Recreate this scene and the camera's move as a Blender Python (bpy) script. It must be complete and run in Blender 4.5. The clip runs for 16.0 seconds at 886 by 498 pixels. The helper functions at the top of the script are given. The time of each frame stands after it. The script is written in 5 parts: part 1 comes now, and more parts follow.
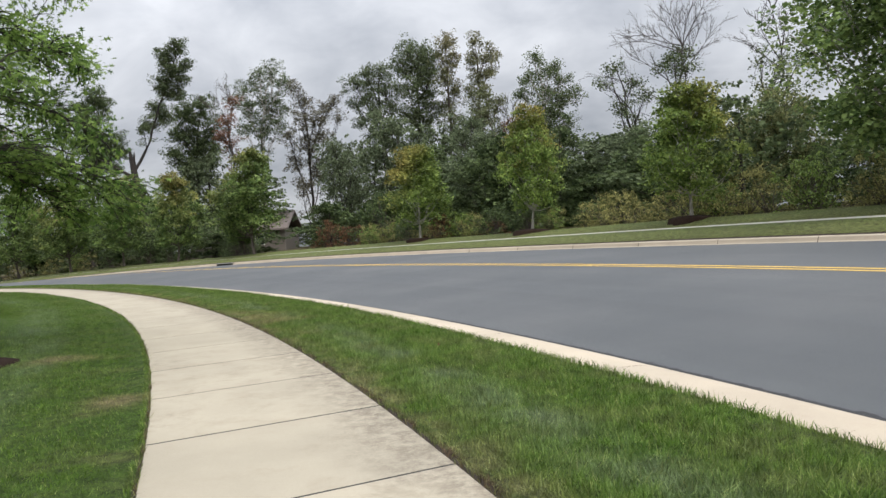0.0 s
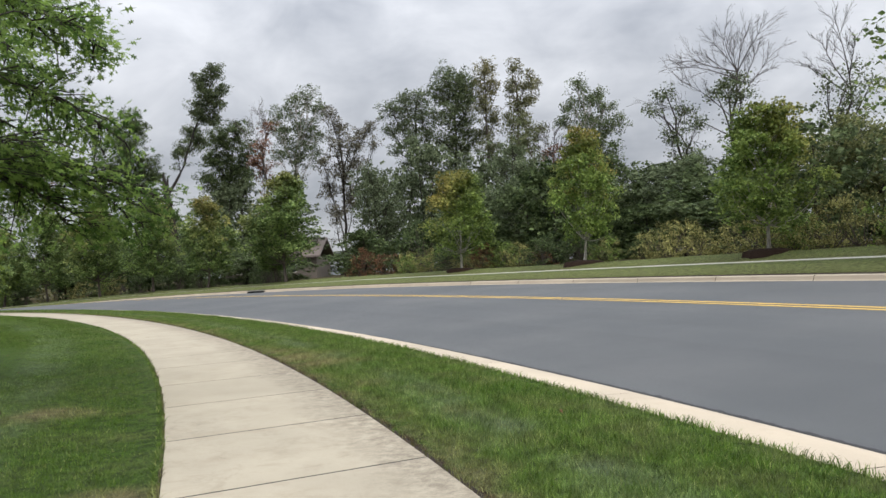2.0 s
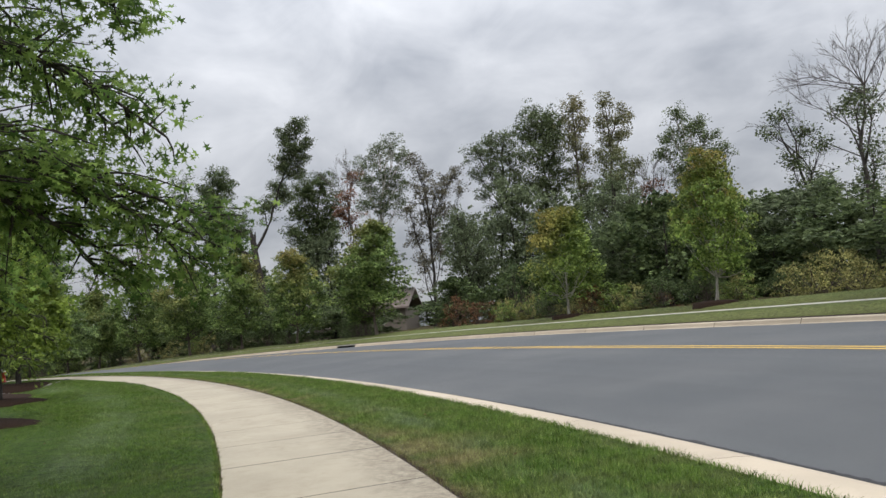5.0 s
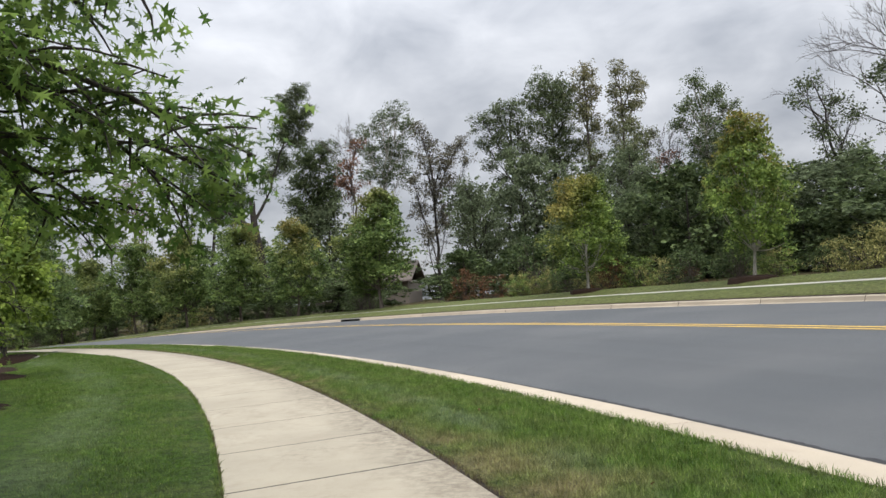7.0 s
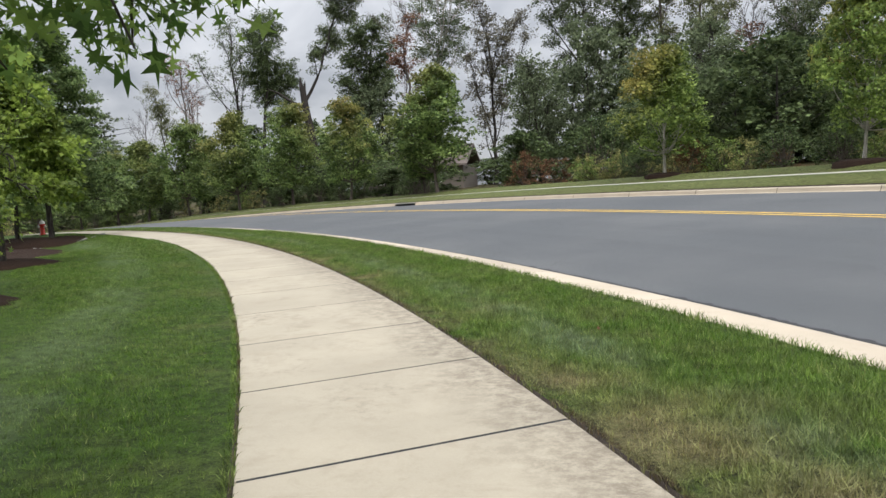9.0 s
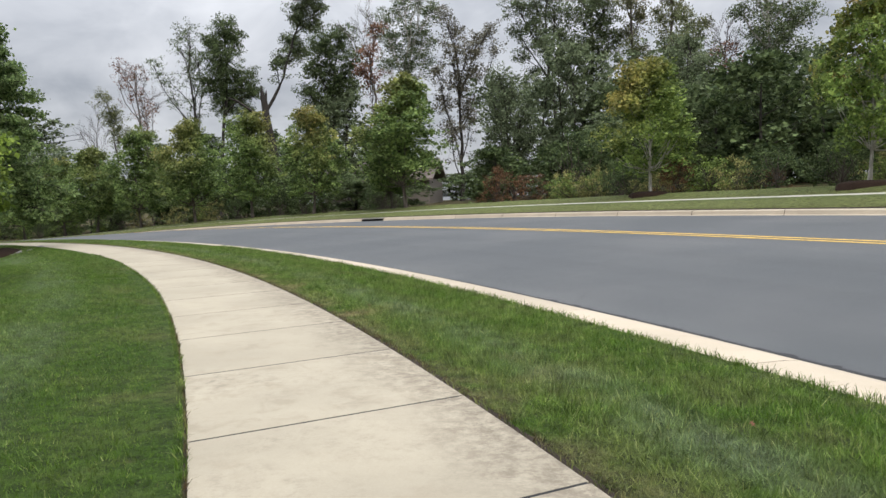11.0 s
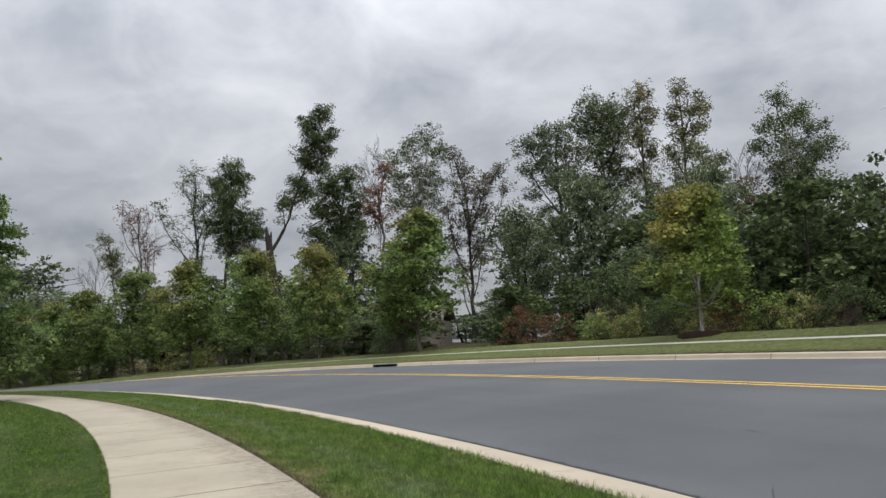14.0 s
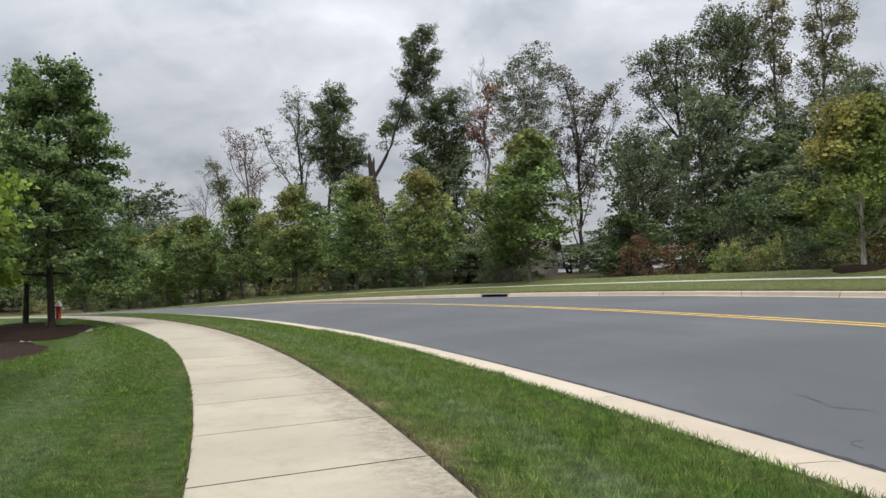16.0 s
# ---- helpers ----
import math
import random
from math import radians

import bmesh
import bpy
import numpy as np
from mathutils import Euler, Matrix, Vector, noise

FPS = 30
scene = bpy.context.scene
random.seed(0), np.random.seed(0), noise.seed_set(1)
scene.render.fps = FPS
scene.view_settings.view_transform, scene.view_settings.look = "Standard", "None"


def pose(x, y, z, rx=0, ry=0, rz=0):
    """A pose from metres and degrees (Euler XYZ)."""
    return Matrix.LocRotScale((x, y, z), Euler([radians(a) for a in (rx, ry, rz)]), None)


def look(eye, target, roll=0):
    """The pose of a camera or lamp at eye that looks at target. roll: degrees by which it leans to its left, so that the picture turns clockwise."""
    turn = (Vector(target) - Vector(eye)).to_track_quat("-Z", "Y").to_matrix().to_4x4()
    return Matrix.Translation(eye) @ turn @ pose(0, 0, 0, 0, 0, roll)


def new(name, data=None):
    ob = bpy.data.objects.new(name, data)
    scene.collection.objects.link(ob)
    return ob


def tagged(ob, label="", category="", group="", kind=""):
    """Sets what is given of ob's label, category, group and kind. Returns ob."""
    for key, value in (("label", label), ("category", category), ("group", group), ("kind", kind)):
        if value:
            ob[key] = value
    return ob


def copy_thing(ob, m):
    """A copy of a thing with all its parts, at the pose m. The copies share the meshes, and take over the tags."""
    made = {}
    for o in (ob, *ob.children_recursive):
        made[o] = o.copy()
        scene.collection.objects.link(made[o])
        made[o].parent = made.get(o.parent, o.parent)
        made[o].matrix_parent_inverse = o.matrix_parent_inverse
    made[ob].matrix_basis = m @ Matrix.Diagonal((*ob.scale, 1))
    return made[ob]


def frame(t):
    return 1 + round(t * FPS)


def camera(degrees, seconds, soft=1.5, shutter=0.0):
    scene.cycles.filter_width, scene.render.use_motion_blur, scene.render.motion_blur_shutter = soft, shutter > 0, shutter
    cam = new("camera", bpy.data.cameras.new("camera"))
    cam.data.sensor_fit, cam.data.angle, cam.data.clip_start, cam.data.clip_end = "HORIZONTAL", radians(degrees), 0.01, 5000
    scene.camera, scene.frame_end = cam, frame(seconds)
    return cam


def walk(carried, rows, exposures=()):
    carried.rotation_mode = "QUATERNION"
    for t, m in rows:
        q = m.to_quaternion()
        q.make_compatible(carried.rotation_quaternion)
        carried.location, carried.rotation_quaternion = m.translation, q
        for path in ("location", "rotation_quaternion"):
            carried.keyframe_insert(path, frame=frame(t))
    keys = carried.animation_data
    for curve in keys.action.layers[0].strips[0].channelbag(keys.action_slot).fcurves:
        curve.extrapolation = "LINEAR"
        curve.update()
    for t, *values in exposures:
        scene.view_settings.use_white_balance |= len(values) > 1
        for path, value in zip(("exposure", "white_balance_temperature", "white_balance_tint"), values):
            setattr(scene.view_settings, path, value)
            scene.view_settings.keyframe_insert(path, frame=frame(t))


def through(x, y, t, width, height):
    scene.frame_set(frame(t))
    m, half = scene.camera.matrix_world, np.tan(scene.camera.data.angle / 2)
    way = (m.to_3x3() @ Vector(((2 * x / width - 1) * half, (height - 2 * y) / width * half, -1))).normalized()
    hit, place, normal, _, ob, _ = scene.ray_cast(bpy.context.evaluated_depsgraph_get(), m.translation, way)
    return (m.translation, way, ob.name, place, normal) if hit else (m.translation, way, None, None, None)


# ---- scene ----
cam = camera(60.1, 16.0)
PATH = [
    (0.0, -0.025, 0.055, 1.276, 89.11, 3.35, -0.07),
    (0.5, -0.205, 0.669, 1.258, 89.53, 3.23, 1.04),
    (1.0, -0.435, 1.271, 1.273, 89.84, 2.76, 1.94),
    (1.5, -0.612, 1.839, 1.240, 90.43, 2.34, 2.16),
    (2.0, -0.830, 2.401, 1.261, 91.53, 2.28, 2.01),
    (2.5, -1.033, 2.991, 1.264, 92.64, 2.54, 1.89),
    (3.0, -1.258, 3.548, 1.258, 93.82, 2.90, 2.48),
    (3.5, -1.416, 4.117, 1.261, 94.86, 3.34, 3.38),
    (4.0, -1.607, 4.697, 1.270, 95.73, 3.50, 4.84),
    (4.5, -1.737, 5.210, 1.287, 96.58, 3.59, 6.26),
    (5.0, -1.957, 5.807, 1.292, 95.53, 4.11, 8.32),
    (7.5, -3.120, 8.445, 1.311, 92.69, 3.46, 8.02),
    (8.0, -3.269, 9.027, 1.282, 90.93, 3.39, 8.13),
    (8.5, -3.515, 9.627, 1.279, 88.15, 2.87, 10.93),
    (9.0, -3.725, 10.188, 1.255, 85.25, 2.97, 11.99),
    (11.5, -4.981, 12.758, 1.268, 87.38, 1.67, 8.59),
    (12.0, -5.187, 13.314, 1.273, 90.05, 0.68, 9.46),
    (12.5, -5.426, 13.918, 1.295, 92.84, 0.11, 9.89),
    (13.0, -5.657, 14.459, 1.290, 95.05, 0.43, 9.73),
    (13.5, -5.896, 14.988, 1.306, 96.48, 1.28, 9.30),
    (14.0, -6.138, 15.497, 1.313, 96.89, 2.36, 9.05),
    (14.5, -6.401, 16.026, 1.315, 95.62, 2.07, 9.83),
    (15.0, -6.699, 16.628, 1.331, 93.24, 0.88, 12.31),
    (15.5, -6.910, 17.104, 1.328, 91.89, 0.65, 14.75),
    (16.0, -7.160, 17.614, 1.336, 91.85, 1.37, 16.38),
]
walk(cam, [(t, pose(x, y, z, rx, ry, rz)) for t, x, y, z, rx, ry, rz in PATH],
     exposures=[(0.0, 0.08), (1.5, 0.05), (3.5, -0.08), (5.0, -0.13), (7.5, 0.08), (9.0, 0.12), (11.5, 0.10), (12.5, 0.0), (14.0, -0.26), (14.5, -0.24), (16.0, 0.0)])

# ---- sky and light ----
SUN_UP, SUN_TURN = 52.0, 140.0
world = bpy.data.worlds.new("overcast_sky")
scene.world = world
world.use_nodes = True
wn, wl = world.node_tree.nodes, world.node_tree.links
wn.clear()


def wnode(kind, **inputs):
    n = wn.new(kind)
    for k, v in inputs.items():
        n.inputs[k].default_value = v
    return n


def wmath(op, a, b=None):
    n = wn.new("ShaderNodeMath")
    n.operation = op
    for i, v in enumerate((a, b)):
        if v is None:
            continue
        if isinstance(v, (int, float)):
            n.inputs[i].default_value = v
        else:
            wl.new(v, n.inputs[i])
    return n.outputs[0]


w_co = wn.new("ShaderNodeTexCoord")
w_sep = wn.new("ShaderNodeSeparateXYZ")
wl.new(w_co.outputs["Generated"], w_sep.inputs[0])
w_up = wmath("MAXIMUM", w_sep.outputs[2], 0.0)
w_den = wmath("ADD", w_up, 0.42)
w_pl = wn.new("ShaderNodeCombineXYZ")
wl.new(wmath("DIVIDE", w_sep.outputs[0], w_den), w_pl.inputs[0])
wl.new(wmath("DIVIDE", w_sep.outputs[1], w_den), w_pl.inputs[1])
w_big = wnode("ShaderNodeTexNoise", Scale=1.9, Detail=5.0, Roughness=0.52, Distortion=0.35)
w_fine = wnode("ShaderNodeTexNoise", Scale=5.5, Detail=6.0, Roughness=0.55, Distortion=0.5)
wl.new(w_pl.outputs[0], w_big.inputs["Vector"])
wl.new(w_pl.outputs[0], w_fine.inputs["Vector"])
w_sum = wmath("ADD", wmath("MULTIPLY", w_big.outputs["Fac"], 0.68), wmath("MULTIPLY", w_fine.outputs["Fac"], 0.32))
w_ramp = wn.new("ShaderNodeValToRGB")
w_ramp.color_ramp.elements[0].position, w_ramp.color_ramp.elements[0].color = 0.38, (0.60, 0.64, 0.72, 1)
w_ramp.color_ramp.elements[1].position, w_ramp.color_ramp.elements[1].color = 0.64, (1.17, 1.20, 1.27, 1)
wl.new(w_sum, w_ramp.inputs[0])
w_grade = wmath("ADD", wmath("ADD", wmath("MULTIPLY", w_up, 1.25), 0.43), wmath("MULTIPLY", wmath("POWER", w_up, 3.0), 1.8))
w_cloud = wn.new("ShaderNodeVectorMath")
w_cloud.operation = "SCALE"
wl.new(w_ramp.outputs[0], w_cloud.inputs[0])
wl.new(w_grade, w_cloud.inputs["Scale"])
w_sky = wn.new("ShaderNodeTexSky")
w_sky.sky_type, w_sky.sun_disc = "NISHITA", False
w_sky.sun_elevation, w_sky.sun_rotation = radians(SUN_UP), radians(SUN_TURN)
w_bg1 = wnode("ShaderNodeBackground", Strength=0.08)
w_bg2 = wnode("ShaderNodeBackground", Strength=1.0)
wl.new(w_sky.outputs[0], w_bg1.inputs[0])
wl.new(w_cloud.outputs[0], w_bg2.inputs[0])
w_mix = wnode("ShaderNodeMixShader", Fac=0.93)
wl.new(w_bg1.outputs[0], w_mix.inputs[1])
wl.new(w_bg2.outputs[0], w_mix.inputs[2])
w_out = wn.new("ShaderNodeOutputWorld")
wl.new(w_mix.outputs[0], w_out.inputs[0])

sun = new("sun", bpy.data.lights.new("sun", "SUN"))
sun.data.energy, sun.data.angle, sun.data.color = 1.9, radians(30), (1.0, 0.96, 0.9)
_a = radians(SUN_TURN)
sun.matrix_world = look((0, 0, 60), (-60 * math.sin(_a) / math.tan(radians(SUN_UP)), -60 * math.cos(_a) / math.tan(radians(SUN_UP)), 0))

# ---- materials ----


class Nodes:
    """A small helper that strings shader nodes together."""

    def __init__(self, name):
        self.mat = bpy.data.materials.new(name)
        self.mat.use_nodes = True
        self.t = self.mat.node_tree
        self.t.nodes.clear()
        self.out = self.t.nodes.new("ShaderNodeOutputMaterial")

    def node(self, kind, **inputs):
        n = self.t.nodes.new(kind)
        for k, v in inputs.items():
            self.put(n.inputs[k], v)
        return n

    def put(self, socket, v):
        if isinstance(v, bpy.types.NodeSocket):
            self.t.links.new(v, socket)
        else:
            socket.default_value = v

    def where(self):
        return self.node("ShaderNodeNewGeometry").outputs["Position"]

    def local(self):
        return self.node("ShaderNodeTexCoord").outputs["Object"]

    def noise(self, vec, scale, detail=4.0, rough=0.55, distort=0.0):
        return self.node("ShaderNodeTexNoise", Vector=vec, Scale=scale, Detail=detail, Roughness=rough, Distortion=distort).outputs["Fac"]

    def math(self, op, a, b=0.0):
        n = self.t.nodes.new("ShaderNodeMath")
        n.operation = op
        self.put(n.inputs[0], a)
        self.put(n.inputs[1], b)
        return n.outputs[0]

    def step(self, v, lo, hi):
        n = self.t.nodes.new("ShaderNodeMapRange")
        n.interpolation_type = "SMOOTHSTEP"
        for k, x in ((0, v), (1, lo), (2, hi), (3, 0.0), (4, 1.0)):
            self.put(n.inputs[k], x)
        return n.outputs[0]

    def mix(self, f, a, b):
        n = self.t.nodes.new("ShaderNodeMix")
        n.data_type = "RGBA"
        self.put(n.inputs[0], f)
        for i, c in ((6, a), (7, b)):
            self.put(n.inputs[i], (*c, 1) if isinstance(c, tuple) and len(c) == 3 else c)
        return n.outputs[2]

    def gain(self, colour, value):
        n = self.t.nodes.new("ShaderNodeVectorMath")
        n.operation = "SCALE"
        self.put(n.inputs[0], colour)
        self.put(n.inputs["Scale"], value)
        return n.outputs[0]

    def bump(self, height, strength, distance=0.01):
        return self.node("ShaderNodeBump", Height=height, Strength=strength, Distance=distance).outputs[0]

    def finish(self, colour, rough=0.8, normal=None, metal=0.0, spec=0.5, through=0.0):
        b = self.node("ShaderNodeBsdfPrincipled", Roughness=rough, Metallic=metal)
        self.put(b.inputs["Base Color"], (*colour, 1) if isinstance(colour, tuple) and len(colour) == 3 else colour)
        self.put(b.inputs["Specular IOR Level"], spec)
        if normal is not None:
            self.put(b.inputs["Normal"], normal)
        last = b.outputs[0]
        if through:
            tr = self.node("ShaderNodeBsdfTranslucent")
            self.put(tr.inputs[0], (*colour, 1) if isinstance(colour, tuple) and len(colour) == 3 else colour)
            m = self.node("ShaderNodeMixShader", Fac=through)
            self.t.links.new(last, m.inputs[1])
            self.t.links.new(tr.outputs[0], m.inputs[2])
            last = m.outputs[0]
        self.t.links.new(last, self.out.inputs[0])
        return self.mat


CX, CY = -77.987, -21.209  # the point round which road and paths curve
WALK_IN, WALK_OUT, KERB_IN = 80.35, 82.04, 84.14


def radius_node(n):
    d = n.t.nodes.new("ShaderNodeVectorMath")
    d.operation = "DISTANCE"
    flat = n.t.nodes.new("ShaderNodeVectorMath")
    flat.operation = "MULTIPLY"
    n.put(flat.inputs[0], n.where())
    flat.inputs[1].default_value = (1, 1, 0)
    n.put(d.inputs[0], flat.outputs[0])
    d.inputs[1].default_value = (CX, CY, 0)
    return d.outputs["Value"]


def turf(n):
    """The lawn's colour by place: fresh and dull green, mowing bands, straw-coloured dry patches along the paved edge."""
    p = n.where()
    rad = radius_node(n)
    fresh = n.mix(n.step(n.noise(p, 0.55, 3), 0.35, 0.68), (0.072, 0.142, 0.014), (0.106, 0.178, 0.027))
    lawn = n.math("SUBTRACT", 1.0, n.step(rad, WALK_IN - 0.2, WALK_IN + 0.2))
    fresh = n.mix(n.math("MULTIPLY", lawn, 0.75), fresh, (0.060, 0.120, 0.008))
    dull = n.mix(n.math("MULTIPLY", n.step(n.noise(p, 1.7, 4), 0.42, 0.66), n.math("SUBTRACT", 1.0, n.math("MULTIPLY", lawn, 0.55))), fresh, (0.125, 0.165, 0.042))
    edge = n.math("SUBTRACT", 1.0, n.step(n.math("SUBTRACT", rad, WALK_OUT), 0.05, 1.15))
    outer = n.step(rad, WALK_OUT - 0.6, WALK_OUT - 0.5)
    inner = n.math("MULTIPLY", n.step(n.math("SUBTRACT", WALK_IN, rad), -0.1, 0.1), n.math("SUBTRACT", 1.0, n.step(n.math("SUBTRACT", WALK_IN, rad), 0.2, 1.4)))
    near_edge = n.math("ADD", n.math("MULTIPLY", edge, outer), n.math("MULTIPLY", inner, 0.3))
    dry = n.math("MULTIPLY", near_edge, n.step(n.noise(p, 0.75, 4, 0.6), 0.56, 0.72))
    dry2 = n.math("MULTIPLY", n.step(n.noise(p, 0.28, 4, 0.65), 0.60, 0.75), 0.2)
    dry = n.math("MAXIMUM", dry, dry2)
    for (px, py), wide in (((-3.55, 13.9), 1.25), ((-3.95, 14.9), 0.9), ((-3.0, 13.0), 1.1), ((-6.9, 15.7), 0.55), ((-3.0, 6.7), 0.9), ((-5.0, 9.7), 1.0)):
        d = n.t.nodes.new("ShaderNodeVectorMath")
        d.operation = "DISTANCE"
        n.put(d.inputs[0], p)
        d.inputs[1].default_value = (px, py, 0)
        spot = n.math("SUBTRACT", 1.0, n.step(n.math("ADD", d.outputs["Value"], n.math("MULTIPLY", n.noise(p, 1.6, 4, 0.65), 1.2)), wide * 0.5, wide * 1.3))
        dry = n.math("MAXIMUM", dry, n.math("MULTIPLY", spot, 0.9))
    band = n.math("SUBTRACT", 1.0, n.step(n.math("SUBTRACT", rad, WALK_OUT), 0.10, 0.42))
    band = n.math("MULTIPLY", n.math("MULTIPLY", band, outer), n.step(n.noise(p, 1.5, 5, 0.7), 0.36, 0.60))
    dry = n.math("MAXIMUM", dry, n.math("MULTIPLY", band, 0.55))
    pale = n.math("MULTIPLY", n.step(rad, WALK_OUT + 0.35, WALK_OUT + 0.7), n.math("SUBTRACT", 1.0, n.step(rad, WALK_OUT + 0.8, WALK_OUT + 1.25)))
    pale = n.math("MULTIPLY", pale, n.step(n.noise(p, 1.1, 5, 0.7), 0.38, 0.64))
    dull = n.mix(n.math("MULTIPLY", pale, 0.85), dull, (0.165, 0.21, 0.115))
    swath = n.math("MULTIPLY", n.step(rad, 78.3, 78.75), n.math("SUBTRACT", 1.0, n.step(rad, 78.95, 79.5)))
    swath = n.math("MULTIPLY", swath, n.step(n.noise(p, 0.9, 5, 0.7), 0.36, 0.62))
    dull = n.mix(n.math("MULTIPLY", swath, 0.85), dull, (0.135, 0.185, 0.085))
    far = n.step(rad, 95.0, 96.0)
    dull = n.mix(n.math("MULTIPLY", far, 0.75), dull, (0.215, 0.225, 0.080))
    lanes = n.node("ShaderNodeTexNoise", Scale=1.0, Detail=1.0)
    lanes.noise_dimensions = "1D"
    n.put(lanes.inputs["W"], n.math("MULTIPLY", rad, 1.25))
    dull = n.mix(n.math("MULTIPLY", n.step(lanes.outputs["Fac"], 0.5, 0.66), 0.3), dull, (0.125, 0.200, 0.040))
    c = n.mix(n.math("MULTIPLY", dry, 0.85), dull, (0.31, 0.245, 0.13))
    rim = n.math("MULTIPLY", n.step(rad, WALK_IN - 0.03, WALK_IN - 0.01), n.math("SUBTRACT", 1.0, n.step(rad, WALK_OUT + 0.03, WALK_OUT + 0.09)))
    return n.mix(n.math("MULTIPLY", rim, n.step(n.noise(p, 3.5, 5, 0.75), 0.42, 0.58)), c, (0.095, 0.065, 0.038))


def mat_turf():
    n = Nodes("turf")
    c = turf(n)
    p = n.where()
    grain = n.noise(p, 55, 5, 0.7)
    clump = n.noise(p, 9, 4, 0.6)
    c = n.gain(c, n.math("ADD", n.math("MULTIPLY", n.step(grain, 0.25, 0.75), 0.70), n.math("MULTIPLY", n.step(clump, 0.3, 0.7), 0.48)))
    return n.finish(c, 0.9, n.bump(n.math("ADD", grain, n.math("MULTIPLY", clump, 1.5)), 0.9, 0.05), spec=0.2)


def mat_blade():
    n = Nodes("grass_blade")
    c = turf(n)
    rnd = n.node("ShaderNodeNewGeometry").outputs["Random Per Island"]
    c = n.mix(n.math("MULTIPLY", n.step(rnd, 0.88, 0.99), 0.7), c, (0.21, 0.20, 0.085))
    c = n.mix(n.math("MULTIPLY", n.step(rnd, 0.50, 0.86), 0.32), c, (0.20, 0.25, 0.075))
    c = n.gain(c, n.math("ADD", 0.68, n.math("MULTIPLY", rnd, 0.62)))
    c = n.gain(c, n.math("ADD", 0.55, n.math("MULTIPLY", n.step(n.noise(n.where(), 7, 3, 0.6), 0.3, 0.7), 0.95)))
    return n.finish(c, 0.55, spec=0.25, through=0.3)


def mat_forest_floor():
    n = Nodes("forest_floor")
    p = n.where()
    c = n.mix(n.step(n.noise(p, 1.2, 5), 0.35, 0.65), (0.035, 0.042, 0.016), (0.085, 0.06, 0.03))
    return n.finish(c, 0.95, n.bump(n.noise(p, 18, 5, 0.7), 0.9, 0.06), spec=0.1)


def mat_concrete(name, base, stain, seed, edge_stain):
    n = Nodes(name)
    p = n.where()
    cool = tuple(x * 0.86 for x in base)
    c = n.mix(n.step(n.noise(p, 0.8, 4), 0.3, 0.7), base, cool)
    c = n.mix(n.math("MULTIPLY", n.step(n.noise(p, 2.0 + seed, 7, 0.72), 0.50, 0.78), 0.45), c, stain)
    if edge_stain:
        rad = radius_node(n)
        near = n.step(n.math("ADD", rad, n.math("MULTIPLY", n.noise(p, 2.2, 5, 0.65), 0.8)), WALK_OUT - 0.25, WALK_OUT + 0.35)
        mott = n.step(n.noise(p, 8.0, 8, 0.82), 0.36, 0.62)
        c = n.mix(n.math("MULTIPLY", n.math("MULTIPLY", near, mott), 0.75), c, (0.14, 0.115, 0.085))
        lane = n.math("MULTIPLY", n.step(n.noise(p, 0.42, 3), 0.5, 0.66), n.step(n.noise(p, 7.5, 7, 0.82), 0.46, 0.68))
        worn = n.step(n.node("ShaderNodeObjectInfo").outputs["Random"], 0.35, 0.95)
        c = n.mix(n.math("MULTIPLY", lane, n.math("ADD", 0.45, n.math("MULTIPLY", worn, 0.4))), c, (0.18, 0.155, 0.12))
        film = n.step(n.noise(p, 3.4, 7, 0.78, 0.6), 0.47, 0.66)
        c = n.mix(n.math("MULTIPLY", film, n.math("MULTIPLY", worn, 0.42)), c, (0.215, 0.18, 0.13))
    piece = n.node("ShaderNodeObjectInfo").outputs["Random"]
    fine = n.noise(p, 90, 4, 0.7)
    c = n.gain(c, n.math("ADD", n.math("MULTIPLY", piece, 0.12), n.math("ADD", 0.80, n.math("MULTIPLY", fine, 0.26))))
    return n.finish(c, 0.88, n.bump(n.math("ADD", fine, n.math("MULTIPLY", n.noise(p, 12, 4), 0.6)), 0.35, 0.006), spec=0.3)


def mat_asphalt():
    n = Nodes("asphalt")
    p = n.where()
    rad = radius_node(n)
    c = n.mix(n.step(n.noise(p, 0.25, 4), 0.35, 0.7), (0.066, 0.070, 0.073), (0.088, 0.090, 0.091))
    lanes = n.noise(n.math("MULTIPLY", rad, 1.0), 0.9, 2)
    c = n.gain(c, n.math("ADD", 0.80, n.math("MULTIPLY", lanes, 0.4)))
    grit = n.noise(p, 130, 3, 0.75)
    c = n.gain(c, n.math("ADD", 0.7, n.math("MULTIPLY", grit, 0.6)))
    return n.finish(c, n.math("ADD", 0.6, n.math("MULTIPLY", grit, 0.25)), n.bump(n.math("ADD", grit, n.noise(p, 420, 2)), 0.5, 0.004), spec=0.4)


def mat_plain(name, colour, rough=0.7, scale=6.0, vary=0.35, bump=0.3, metal=0.0, spec=0.5):
    n = Nodes(name)
    p = n.where()
    a = n.noise(p, scale, 5, 0.6)
    c = n.gain((*colour, ), n.math("ADD", 1.0 - vary, n.math("MULTIPLY", a, 2 * vary)))
    return n.finish(c, rough, n.bump(n.noise(p, scale * 8, 4, 0.65), bump, 0.01), metal=metal, spec=spec)


